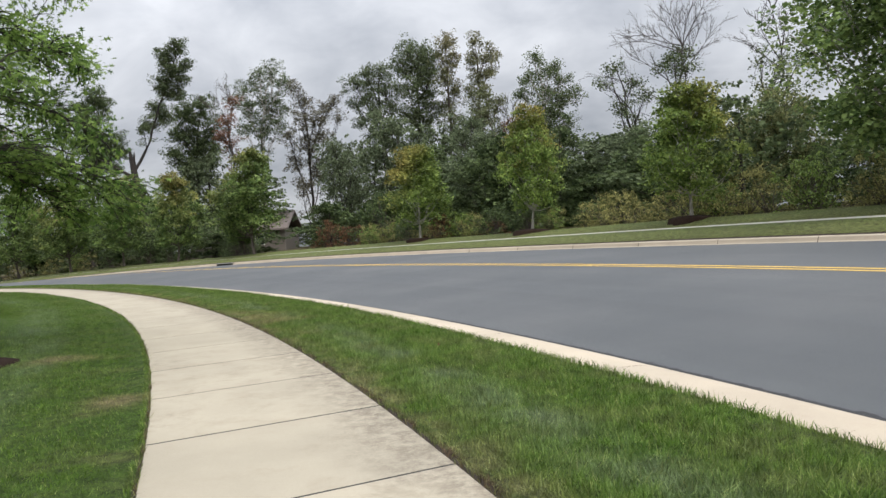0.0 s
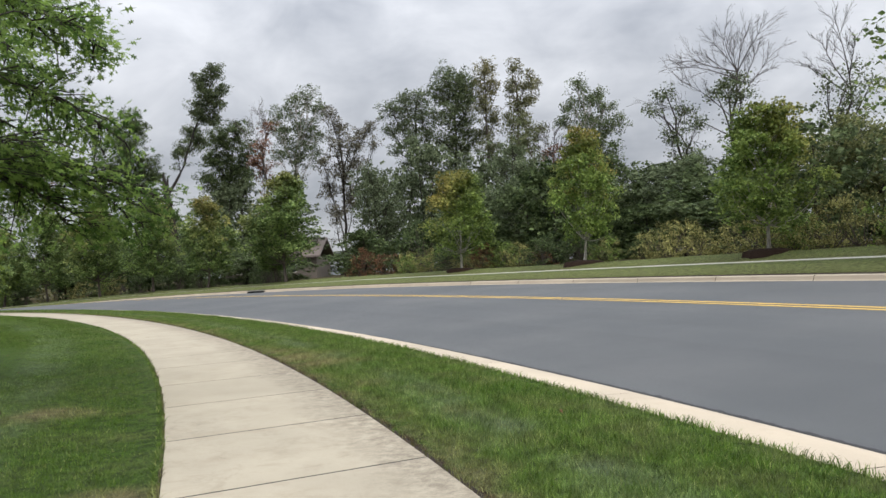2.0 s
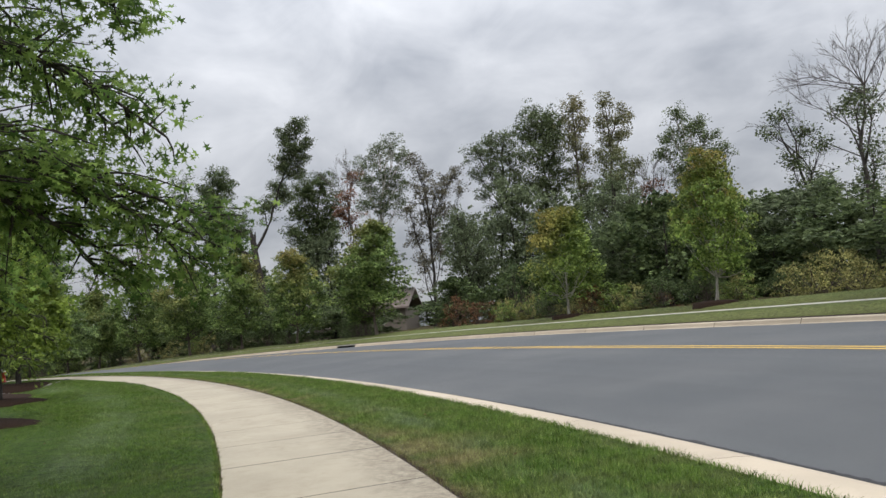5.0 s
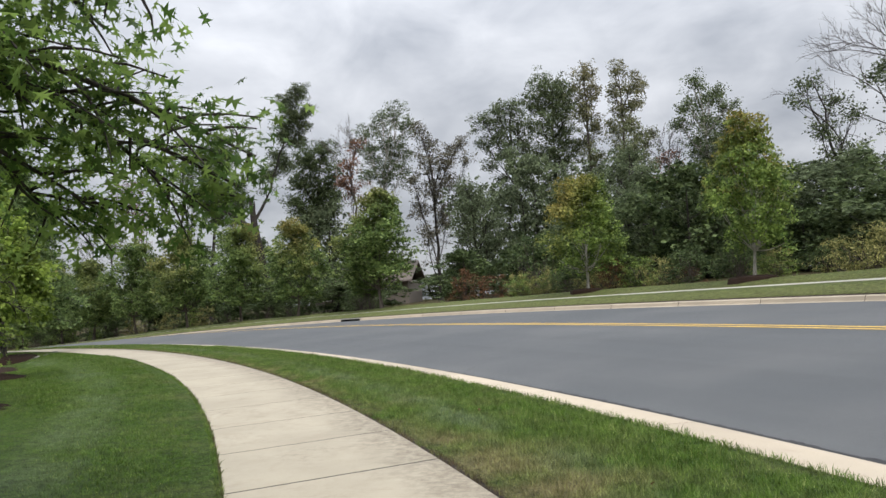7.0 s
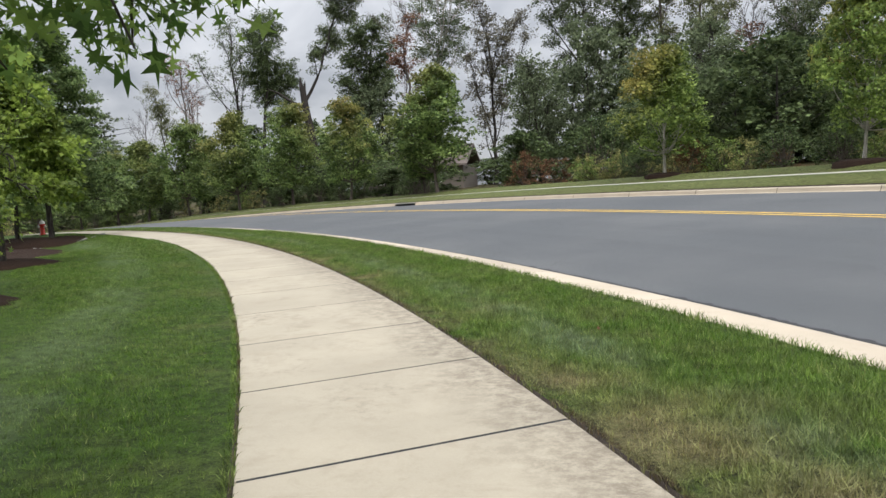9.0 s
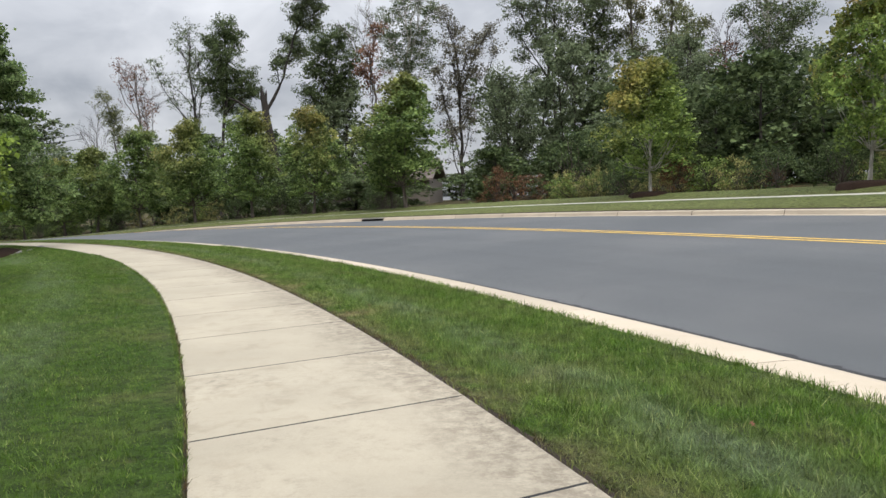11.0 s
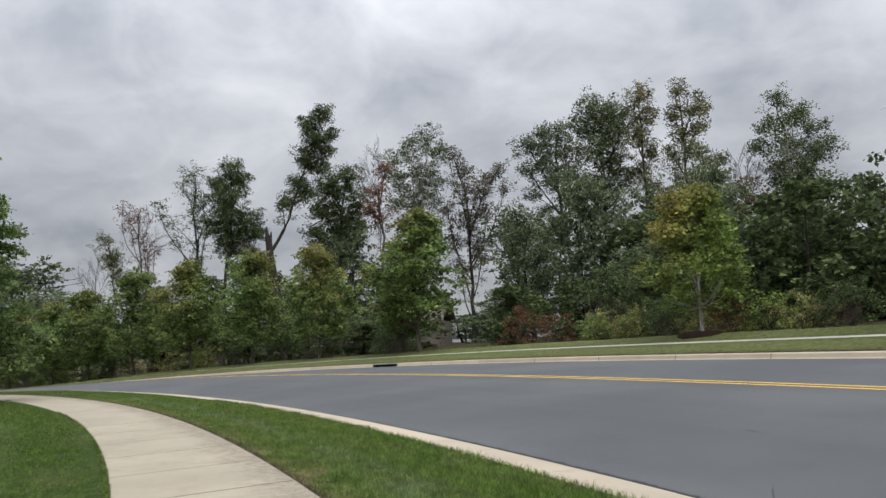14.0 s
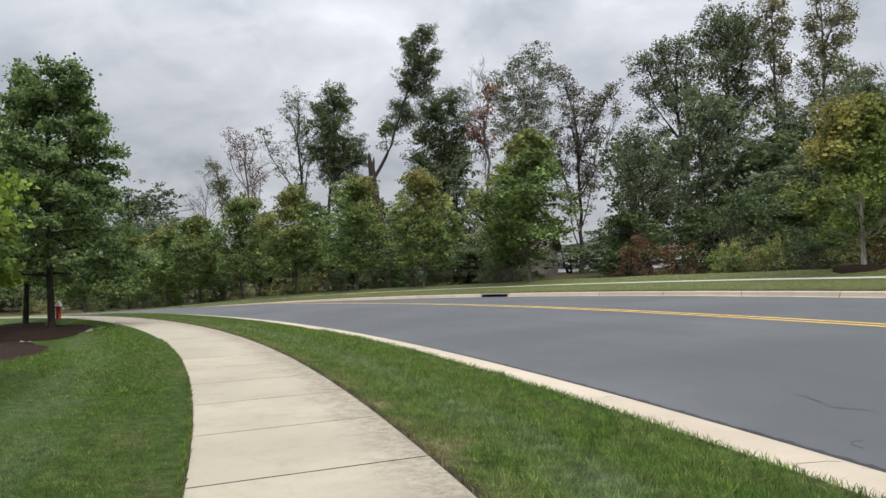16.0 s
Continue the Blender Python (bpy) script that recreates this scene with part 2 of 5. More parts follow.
def mat_bark(name, colour, pale):
    n = Nodes(name)
    q = n.node("ShaderNodeMapping", Vector=n.local())
    q.inputs["Scale"].default_value = (9, 9, 1.6)
    a = n.noise(q.outputs[0], 1.6, 6, 0.7)
    c = n.mix(n.step(a, 0.38, 0.66), colour, pale)
    return n.finish(c, 0.9, n.bump(a, 0.8, 0.03), spec=0.2)


def mat_leaf(name, tones, turn=None, turn_low=0.0, turn_high=1.0, through=0.28, rough=0.5, spec=0.22):
    """Leaves in two greens; turn: the autumn colour that comes in between two heights of the tree."""
    n = Nodes(name)
    rnd = n.node("ShaderNodeNewGeometry").outputs["Random Per Island"]
    own = n.node("ShaderNodeObjectInfo").outputs["Random"]
    p = n.local()
    c = n.mix(n.step(n.math("ADD", n.math("MULTIPLY", rnd, 0.6), n.math("MULTIPLY", n.noise(p, 0.7, 3), 0.5)), 0.25, 0.8), tones[0], tones[1])
    if turn:
        sep = n.node("ShaderNodeSeparateXYZ", Vector=p)
        lean = n.math("ADD", sep.outputs[2], n.math("MULTIPLY", sep.outputs[0], 1.5))
        up = n.step(n.math("ADD", lean, n.math("MULTIPLY", n.math("SUBTRACT", n.noise(p, 0.5, 3), 0.5), 5.0)), turn_low, turn_high)
        f = n.math("MULTIPLY", up, n.math("ADD", 0.22, n.math("MULTIPLY", rnd, 0.4)))
        c = n.mix(n.math("MULTIPLY", f, n.math("ADD", 0.45, n.math("MULTIPLY", own, 0.8))), c, turn)
    c = n.gain(c, n.math("ADD", 0.72, n.math("ADD", n.math("MULTIPLY", rnd, 0.45), n.math("MULTIPLY", own, 0.2))))
    # Noise gain paints the clumps' highlights and dark gaps into the leaf colour.
    c = n.gain(c, n.math("ADD", 0.62, n.math("MULTIPLY", n.step(n.noise(p, 1.5, 3, 0.6), 0.34, 0.68), 0.80)))
    return n.finish(c, rough, spec=spec, through=through)


M_TURF, M_BLADE, M_FLOOR = mat_turf(), mat_blade(), mat_forest_floor()
M_WALK = mat_concrete("sidewalk_concrete", (0.375, 0.33, 0.25), (0.24, 0.195, 0.14), 0.0, True)
M_FARWALK = mat_concrete("far_walk_concrete", (0.42, 0.40, 0.34), (0.32, 0.29, 0.23), 0.7, False)
M_KERB = mat_concrete("kerb_concrete", (0.47, 0.40, 0.305), (0.34, 0.27, 0.2), 1.3, False)
M_ASPHALT = mat_asphalt()
M_SOIL = mat_plain("dark_soil", (0.045, 0.033, 0.024), 0.95, 12, 0.4, 0.8)
M_MULCH = mat_plain("mulch", (0.030, 0.019, 0.014), 0.95, 22, 0.7, 1.0, spec=0.08)
M_YELLOW = mat_plain("road_paint_yellow", (0.62, 0.40, 0.075), 0.7, 9, 0.3, 0.3)
M_CRACK = mat_plain("crack_filler", (0.018, 0.018, 0.019), 0.8, 20, 0.3, 0.3)
M_BLACK = mat_plain("near_black", (0.012, 0.012, 0.012), 0.9, 10, 0.3, 0.2)
M_RED = mat_plain("red_enamel", (0.48, 0.03, 0.02), 0.45, 8, 0.15, 0.1)
M_WHITE = mat_plain("white_enamel", (0.75, 0.73, 0.68), 0.5, 8, 0.12, 0.1)
M_BARK = mat_bark("bark", (0.055, 0.045, 0.038), (0.15, 0.125, 0.105))
M_BARK_DARK = mat_bark("dark_bark", (0.026, 0.022, 0.02), (0.075, 0.065, 0.058))
M_BARK_PALE = mat_bark("pale_bark", (0.24, 0.22, 0.19), (0.46, 0.43, 0.38))
M_DEAD = mat_bark("weathered_wood", (0.060, 0.052, 0.048), (0.135, 0.118, 0.108))
L_MAPLE = mat_leaf("maple_leaves", ((0.104, 0.170, 0.042), (0.240, 0.312, 0.080)), (0.42, 0.155, 0.066), 2.9, 7.4, through=0.44)
L_MAPLE_GREEN = mat_leaf("green_maple_leaves", ((0.086, 0.140, 0.044), (0.205, 0.272, 0.086)), (0.36, 0.22, 0.080), 3.2, 9.0, through=0.44)
L_OAK = mat_leaf("oak_leaves", ((0.074, 0.138, 0.032), (0.195, 0.280, 0.068)), through=0.58)
L_OAK_DEEP = mat_leaf("deep_green_oak_leaves", ((0.084, 0.135, 0.050), (0.200, 0.265, 0.100)), through=0.55)
L_OAK_PALE = mat_leaf("pale_oak_leaves", ((0.10, 0.16, 0.024), (0.23, 0.30, 0.058)), through=0.5)
L_WOOD = mat_leaf("woodland_leaves", ((0.108, 0.124, 0.064), (0.200, 0.218, 0.112)), (0.25, 0.195, 0.105), 10.0, 23.0, through=0.42, rough=0.7, spec=0.12)
L_GREY = mat_leaf("grey_green_leaves", ((0.086, 0.110, 0.060), (0.168, 0.200, 0.112)), through=0.42, rough=0.7, spec=0.12)
L_DARK = mat_leaf("dark_leaves", ((0.062, 0.088, 0.040), (0.125, 0.158, 0.070)), through=0.4, rough=0.65, spec=0.14)
L_UNDER = mat_leaf("undergrowth_leaves", ((0.042, 0.066, 0.028), (0.108, 0.142, 0.056)), through=0.28, rough=0.7, spec=0.12)
L_YELLOWISH = mat_leaf("yellowing_leaves", ((0.150, 0.156, 0.058), (0.285, 0.268, 0.105)), through=0.4, rough=0.7, spec=0.1)
L_BROWN = mat_leaf("russet_leaves", ((0.085, 0.052, 0.030), (0.190, 0.105, 0.056)), through=0.25, rough=0.7, spec=0.1)
L_RUST = mat_leaf("rust_leaves", ((0.115, 0.062, 0.042), (0.235, 0.125, 0.080)), through=0.4, rough=0.7, spec=0.1)
L_MAUVE = mat_leaf("mauve_grey_leaves", ((0.095, 0.088, 0.066), (0.185, 0.172, 0.122)), through=0.42, rough=0.7, spec=0.12)
L_DEEP = mat_leaf("deep_green_leaves", ((0.070, 0.094, 0.048), (0.150, 0.180, 0.088)), through=0.4, rough=0.65, spec=0.14)
L_OLIVE = mat_leaf("olive_leaves", ((0.105, 0.125, 0.054), (0.205, 0.215, 0.092)), through=0.42, rough=0.7, spec=0.12)
L_LIME = mat_leaf("light_green_leaves", ((0.10, 0.155, 0.030), (0.19, 0.25, 0.065)), through=0.3)

# ---- the lie of the land ----


def smooth(xs, ys):
    def f(a):
        a = np.asarray(a, float)
        return sum(np.interp(a + d, xs, ys) for d in (-4, -2, 0, 2, 4)) / 5
    return f


near_z = smooth((-150, -40, 0, 42, 50, 56, 64, 72, 80, 95, 140, 210), (0.9, 0.3, 0, 0, -0.08, -0.2, -0.55, -1.05, -1.6, -2.4, -1.5, 0.9))
far_z = smooth((-150, -40, 10, 24, 28, 33, 38, 42, 46, 49, 53, 57, 61, 66, 72, 80, 95, 140, 210),
               (0.9, 0.9, 0.62, 0.6, 0.59, 0.55, 0.51, 0.44, 0.35, 0.24, 0.08, -0.1, -0.36, -0.74, -1.22, -1.9, -2.6, -1.5, 0.9))
row_z = smooth((-150, -40, 24, 30, 35, 40.5, 46, 51, 56, 60, 64, 68, 71.3, 73.5, 80, 95, 140, 210),
               (1.6, 1.6, 1.5, 1.43, 1.28, 1.19, 1.05, 0.83, 0.56, 0.37, 0.13, -0.28, -0.68, -1.0, -1.6, -2.4, -1.3, 1.6))
ROAD_IN, ROAD_OUT = 84.97, 96.35
FKERB = 96.62
FW_IN, FW_OUT = 98.25, 99.5
ROW = 100.88


def polar(r, a):
    return CX + r * np.cos(np.radians(a)), CY + r * np.sin(np.radians(a))


def road_z(r, a):
    u = (r - ROAD_IN) / (ROAD_OUT - ROAD_IN)
    lo, hi = near_z(a) - 0.10, far_z(a) + 0.0
    return lo + (hi - lo) * u + 0.14 * np.sin(np.pi * np.clip(u, 0, 1))


def land(r, a):
    """Height of the grass or forest floor."""
    n, f, w = near_z(a), far_z(a) + 0.15, row_z(a)
    r = np.asarray(r, float)
    swale = np.clip((80.2 - r) / 2.2, 0, 1) * np.clip((np.asarray(a, float) - 35) / 9, 0, 1)
    near = n - 0.010 * np.clip(78.0 - r, 0, 20) - 0.34 * swale * swale * (3 - 2 * swale)
    u = np.interp(r, (FKERB, FW_IN, FW_OUT, ROW), (0, 0.52, 0.56, 1))
    far = f + (w - f) * u + 0.03 * np.clip(r - 105.0, 0, 40)
    return np.where(r < 90, near, far)


def rz(r, a):
    x, y = polar(r, a)
    return float(x), float(y), float(land(r, a))


def mesh_of(name, verts, faces, mats, smooth_on=False, index=None):
    me = bpy.data.meshes.new(name)
    v = np.asarray(verts, np.float32).reshape(-1, 3)
    groups = faces if isinstance(faces, list) else [faces]
    groups = [np.asarray(g, np.int32) for g in groups if len(g)]
    me.vertices.add(len(v))
    me.vertices.foreach_set("co", v.ravel())
    total = np.concatenate([np.full(len(g), g.shape[1], np.int32) for g in groups])
    me.loops.add(int(total.sum()))
    me.loops.foreach_set("vertex_index", np.concatenate([g.ravel() for g in groups]))
    me.polygons.add(len(total))
    me.polygons.foreach_set("loop_start", np.concatenate(([0], np.cumsum(total)[:-1])).astype(np.int32))
    me.polygons.foreach_set("loop_total", total)
    for m in (mats if isinstance(mats, (list, tuple)) else [mats]):
        me.materials.append(m)
    if index is not None:
        me.polygons.foreach_set("material_index", np.asarray(index, np.int32))
    me.polygons.foreach_set("use_smooth", np.full(len(total), smooth_on, bool))
    me.update(calc_edges=True)
    me.validate()
    return me


def piece(name, me, parent=None, label=""):
    ob = new(name, me)
    if parent is not None:
        ob.parent = parent
    return tagged(ob, label) if label else ob


def thing(name, place, label, category, group="", kind=""):
    ob = new(name)
    ob.empty_display_size = 0.2
    ob.matrix_basis = place if isinstance(place, Matrix) else Matrix.Translation(place)
    return tagged(ob, label, category, group, kind)


def strip(r_list, a_list, z_fun):
    """Grid in radius and angle round the curve's centre."""
    R, A = np.meshgrid(np.asarray(r_list, float), np.asarray(a_list, float))
    X, Y = polar(R, A)
    Z = z_fun(R, A)
    nr, na = len(r_list), len(a_list)
    i = np.arange(na - 1)[:, None] * nr + np.arange(nr - 1)[None, :]
    F = np.stack([i, i + 1, i + 1 + nr, i + nr], -1).reshape(-1, 4)
    return np.stack([X, Y, Z], -1).reshape(-1, 3), F


# ---- ground ----
radii = [0.5, 30, 50, 60, 68, 72, 75, 77, 78, 78.5, 79, 79.5, 80, WALK_IN - 0.02, WALK_IN + 0.01, WALK_OUT - 0.01, WALK_OUT + 0.02, 82.6, 83.3, 83.9, KERB_IN - 0.01, KERB_IN + 0.01,
         FKERB + 0.12, FKERB + 0.14, 97.2, 97.7, FW_IN - 0.02, FW_IN + 0.01, FW_OUT - 0.01, FW_OUT + 0.02, 100.2, 101, 102, 103, 104, 106, 110, 116, 125, 140, 180, 280, 600, 1600]
angles = np.concatenate((np.arange(-150, -20, 5.0), np.arange(-20, 110, 0.5), np.arange(110, 211, 5.0)))


def ground_z(R, A):
    z = land(R, A) + 0.012
    z = z + 0.02 * np.sin(R * 2.1 + A * 0.7) * ((R > 100) | (R < 79))
    under = ((R > WALK_IN) & (R < WALK_OUT)) | ((R > FW_IN) & (R < FW_OUT))
    z = np.where(under, land(R, A) - 0.11, z)
    road = (R > KERB_IN) & (R < FKERB + 0.13)
    return np.where(road, np.minimum(near_z(A), far_z(A)) - 0.6, z)


gv, gf = strip(radii, angles, ground_z)
fr = np.hypot(gv[gf].mean(1)[:, 0] - CX, gv[gf].mean(1)[:, 1] - CY)
paved = ((fr > WALK_IN - 0.01) & (fr < WALK_OUT + 0.01)) | ((fr > KERB_IN - 0.01) & (fr < FKERB + 0.13)) | ((fr > FW_IN - 0.01) & (fr < FW_OUT + 0.01))
ground = new("ground", mesh_of("ground", gv, gf, [M_TURF, M_SOIL, M_FLOOR], True, np.where(paved, 1, np.where(fr > 101.7, 2, 0))))
tagged(ground, "mown green lawn with dry patches, dark forest floor beyond", "ground", kind="structure")

# ---- road ----
ROAD_A0, ROAD_A1 = -12.0, 100.0
rng = np.random.default_rng(3)
aa = np.arange(ROAD_A0, ROAD_A1, 0.12)
rr = np.concatenate(([ROAD_IN], np.linspace(ROAD_IN + 0.12, ROAD_OUT, 14)))
rv, rf = strip(rr, aa, road_z)
jag = 0.014 + np.repeat(rng.normal(0, 0.022, len(aa) // 3 + 2), 3)[:len(aa)] + rng.normal(0, 0.006, len(aa))
edge_v = rv.reshape(len(aa), len(rr), 3)
edge_v[:, 0, 0] += jag * np.cos(np.radians(aa))
edge_v[:, 0, 1] += jag * np.sin(np.radians(aa))
road = new("road", mesh_of("road", edge_v.reshape(-1, 3), rf, M_ASPHALT, True))
tagged(road, "grey worn asphalt road in a long curve", "road", kind="structure")
bv, bf = strip([ROAD_IN - 0.12, ROAD_IN + 0.2], aa[::4], lambda R, A: near_z(A) - 0.118)
tagged(new("road_base", mesh_of("road_base", bv, bf, M_CRACK)), "dark open joint between kerb and asphalt", "road", kind="structure")
for k, r0 in enumerate((90.53, 90.78)):
    lv, lf = strip([r0, r0 + 0.05, r0 + 0.10], np.arange(ROAD_A0, ROAD_A1, 0.25), lambda R, A: road_z(R, A) + 0.005)
    tagged(new("road_marking", mesh_of("road_marking", lv, lf, M_YELLOW)), "solid yellow centre line painted on asphalt", "road marking", kind="structure")

# ---- far trees, street trees: the makers ----


def tube(path, radii_, segs=7):
    """Tapered round limb along a path: vertices and quads."""
    P = np.asarray(path, float)
    T = np.gradient(P, axis=0)
    T /= np.linalg.norm(T, axis=1)[:, None] + 1e-9
    ref = np.where(np.abs(T[:, 2:3]) > 0.9, np.array([[1.0, 0, 0]]), np.array([[0, 0, 1.0]]))
    U = np.cross(T, ref)
    U /= np.linalg.norm(U, axis=1)[:, None] + 1e-9
    W = np.cross(T, U)
    th = np.linspace(0, 2 * np.pi, segs, endpoint=False)
    ring = np.cos(th)[None, :, None] * U[:, None] + np.sin(th)[None, :, None] * W[:, None]
    V = (P[:, None] + ring * np.asarray(radii_)[:, None, None]).reshape(-1, 3)
    i = np.arange(len(P) - 1)[:, None] * segs
    j = np.arange(segs)[None, :]
    k = (j + 1) % segs
    F = np.stack([i + j, i + k, i + segs + k, i + segs + j], -1).reshape(-1, 4)
    return V, F


class Wood:
    """Collects limbs into one mesh."""

    def __init__(self):
        self.v, self.f, self.n = [], [], 0

    def limb(self, path, radii_, segs=6):
        v, f = tube(path, radii_, segs)
        self.v.append(v)
        self.f.append(f + self.n)
        self.n += len(v)

    def mesh(self, name, mat):
        return mesh_of(name, np.concatenate(self.v), np.concatenate(self.f), mat, True)


DIAMOND = (np.array([(0, 0, 0), (0.42, 0.45, 0.10), (0, 1, -0.04), (-0.42, 0.45, 0.10)]), np.array([(0, 1, 2, 3)]))
LOBED = (np.array([(0, -0.25, 0), (0.06, 0.26, 0.03), (0.36, 0.34, -0.04), (0.07, 0.50, 0.03), (0.37, 0.78, -0.05), (0.05, 0.76, 0.02), (0, 1.14, -0.05),
                   (-0.05, 0.76, 0.02), (-0.37, 0.78, -0.05), (-0.07, 0.50, 0.03), (-0.36, 0.34, -0.04), (-0.06, 0.26, 0.03)]),
         np.array([(0, 1, 11), (1, 2, 3), (11, 9, 10), (1, 3, 9), (1, 9, 11), (3, 4, 5), (9, 7, 8), (3, 5, 7), (3, 7, 9), (5, 6, 7)]))


def leaves(name, at, size, rng, mat, shape=DIAMOND, droop=0.0, vary=0.35, along=None):
    """One mesh of leaves at the points given, each turned its own way."""
    at = np.asarray(at, float)
    n = len(at)
    d = rng.normal(size=(n, 3))
    d[:, 2] = d[:, 2] * 0.6 - droop
    if along is not None:
        d = d * 0.55 + along * 1.1
    d /= np.linalg.norm(d, axis=1)[:, None]
    up = rng.normal(size=(n, 3)) * 1.2 + np.array([0, 0, 1.0])
    s = np.cross(d, up)
    s /= np.linalg.norm(s, axis=1)[:, None] + 1e-9
    u = np.cross(s, d)
    k = size * (1 + vary * rng.normal(size=n)).clip(0.45, 1.8)
    tv, tf = shape
    V = at[:, None] + k[:, None, None] * (tv[None, :, 0:1] * s[:, None] + tv[None, :, 1:2] * d[:, None] + tv[None, :, 2:3] * u[:, None])
    F = tf[None] + (np.arange(n) * len(tv))[:, None, None]
    return mesh_of(name, V.reshape(-1, 3), F.reshape(-1, tf.shape[1]), mat)


def bend(p, q, rng, sag=0.0, wob=0.12, n=6):
    t = np.linspace(0, 1, n)[:, None]
    p, q = np.asarray(p, float), np.asarray(q, float)
    L = np.linalg.norm(q - p)
    off = rng.normal(size=3) * wob * L * 0.5
    return p + (q - p) * t + (np.sin(np.pi * t) * off) + np.array([0, 0, 1.0]) * (np.sin(np.pi * t) * sag * L)


def tufts(m, radius, rng, flat=0.8):
    """m leaf places round the origin, bunched on twig ends over the upper and outer side of one bough."""
    k = max(3, m // 16)
    d = rng.normal(size=(k, 3)) + np.array([0, 0, 0.35])
    d *= (radius * (0.45 + 0.6 * rng.random(k) ** 0.6) / np.linalg.norm(d, axis=1))[:, None]
    d[:, 2] *= flat
    own = d[rng.integers(k, size=m)]
    return own * (0.85 + 0.2 * rng.random((m, 1))) + rng.normal(size=(m, 3)).clip(-1.5, 1.5) * np.array([0.21, 0.21, 0.14]) * (0.35 + 0.5 * radius)


def grow(seed, h, trunk_r, base, profile, clumps, per, clump_r, leaf, lean=(0, 0), shell=0.55, flat=0.8, trunks=1, limb_share=0.4, rise=0.35, gaps=0.0, top_share=0.93, rough=0.55):
    """Trunk with limbs, and leaf places, of a tree h high; profile(u): the crown's radius from its base (0) to its tip (1)."""
    rng = np.random.default_rng(seed)
    wood = Wood()
    heads = []
    for k in range(trunks):
        foot = np.array([rng.normal() * 0.25, rng.normal() * 0.25, -0.15]) * (k > 0) + np.array([0, 0, -0.12]) * (k == 0)
        top = np.array([lean[0] + rng.normal() * 0.5 * (trunks > 1), lean[1] + rng.normal() * 0.5 * (trunks > 1), h * (top_share - 0.08 * k)])
        path = bend(foot, top, rng, 0, 0.05, 10)
        rad = trunk_r * (1 - 0.9 * np.linspace(0, 1, 10) ** 0.9) * (0.8 if k else 1)
        rad[0] *= 1.35
        wood.limb(path, rad, 8)
        heads.append(path)
    pts = []
    for c in range(clumps):
        for _ in range(20):
            u = rng.random()
            if rng.random() < profile(u) / 1.0 + 0.15:
                break
        az = rng.random() * 2 * np.pi
        rr_ = profile(u) * (shell + (1 - shell) * rng.random() ** 0.5) if rng.random() < 0.75 else profile(u) * rng.random()
        z = base + u * (h - base)
        path = heads[rng.integers(len(heads))]
        ax = np.array([np.interp(z, path[:, 2], path[:, 0]), np.interp(z, path[:, 2], path[:, 1])])
        irregular = 0.86 + rough * noise.noise(Vector((math.cos(az) * 1.7 + seed, math.sin(az) * 1.7, u * 3.1)))
        p = np.array([ax[0] + rr_ * irregular * math.cos(az), ax[1] + rr_ * irregular * math.sin(az), z])
        if gaps and noise.noise(Vector(p * np.array([0.75, 0.75, 0.42])) + Vector((seed * 3.1, 0, 0))) < gaps - 0.35:
            continue
        if rng.random() < limb_share:
            zs = max(base * 0.85, z - rise * (rr_ + 0.6) - 0.2)
            s = np.array([np.interp(zs, path[:, 2], path[:, k2]) for k2 in (0, 1, 2)])
            lr = 0.06 * trunk_r / 0.15 * (1.1 - u)
            arm = bend(s, p, rng, -0.05, 0.18)
            wood.limb(arm, np.linspace(max(lr, 0.018), 0.008, 6), 5)
        m = max(int(per * (0.6 + 0.8 * rng.random())), 3)
        pts.append(p + tufts(m, clump_r * (0.7 + 0.6 * rng.random()), rng, flat))
    return wood, np.concatenate(pts), rng


def tree_of(name, label, category, group, place, wood, bark, pts, leaf, rng, leaf_mat, shape=DIAMOND, droop=0.0, along=None):
    t = thing(name, place, label, category, group)
    piece("trunk", wood.mesh("trunk", bark), t)
    if len(pts):
        piece("crown", leaves("crown", pts, leaf, rng, leaf_mat, shape, droop, along=along), t)
    return t


def again(first, place):
    """A copy of a tree at a place whose scale counts from the unscaled form."""
    return copy_thing(first, place @ Matrix.Diagonal((*(1 / q for q in first.scale), 1)))


def spun(r, a, turn=0.0, s=1.0, sz=None):
    x, y, z = rz(r, a)
    return Matrix.Translation((x, y, z)) @ Matrix.Rotation(radians(turn), 4, "Z") @ Matrix.Diagonal((s, s, sz or s, 1))


# profiles of crowns
def maple_form(u):
    return 2.4 * min(1.0, 0.56 + 1.7 * u) * max(0.02, 1 - u ** 1.05) ** 0.62


def wood_form(u):
    return 2.6 * math.sin(math.pi * min(0.97, 0.12 + 0.86 * u)) ** 0.7


def inner_form(u):
    return 1.3 * wood_form(u)


def bush_form(u):
    return 1.7 * max(0.02, 1 - u ** 2.2) ** 0.5


# ---- street trees along the far path ----
MAPLES = []
for k, (seed, mat) in enumerate(((11, L_MAPLE), (12, L_MAPLE), (13, L_MAPLE_GREEN), (14, L_MAPLE_GREEN))):
    w_, p_, g_ = grow(seed, 6.3, 0.075, 1.3, maple_form, 105, 150, 0.56, 0.12, shell=0.5, flat=0.85, limb_share=0.5, rise=0.9, rough=0.55)
    MAPLES.append((w_, p_, g_, mat))
made_maples = {}


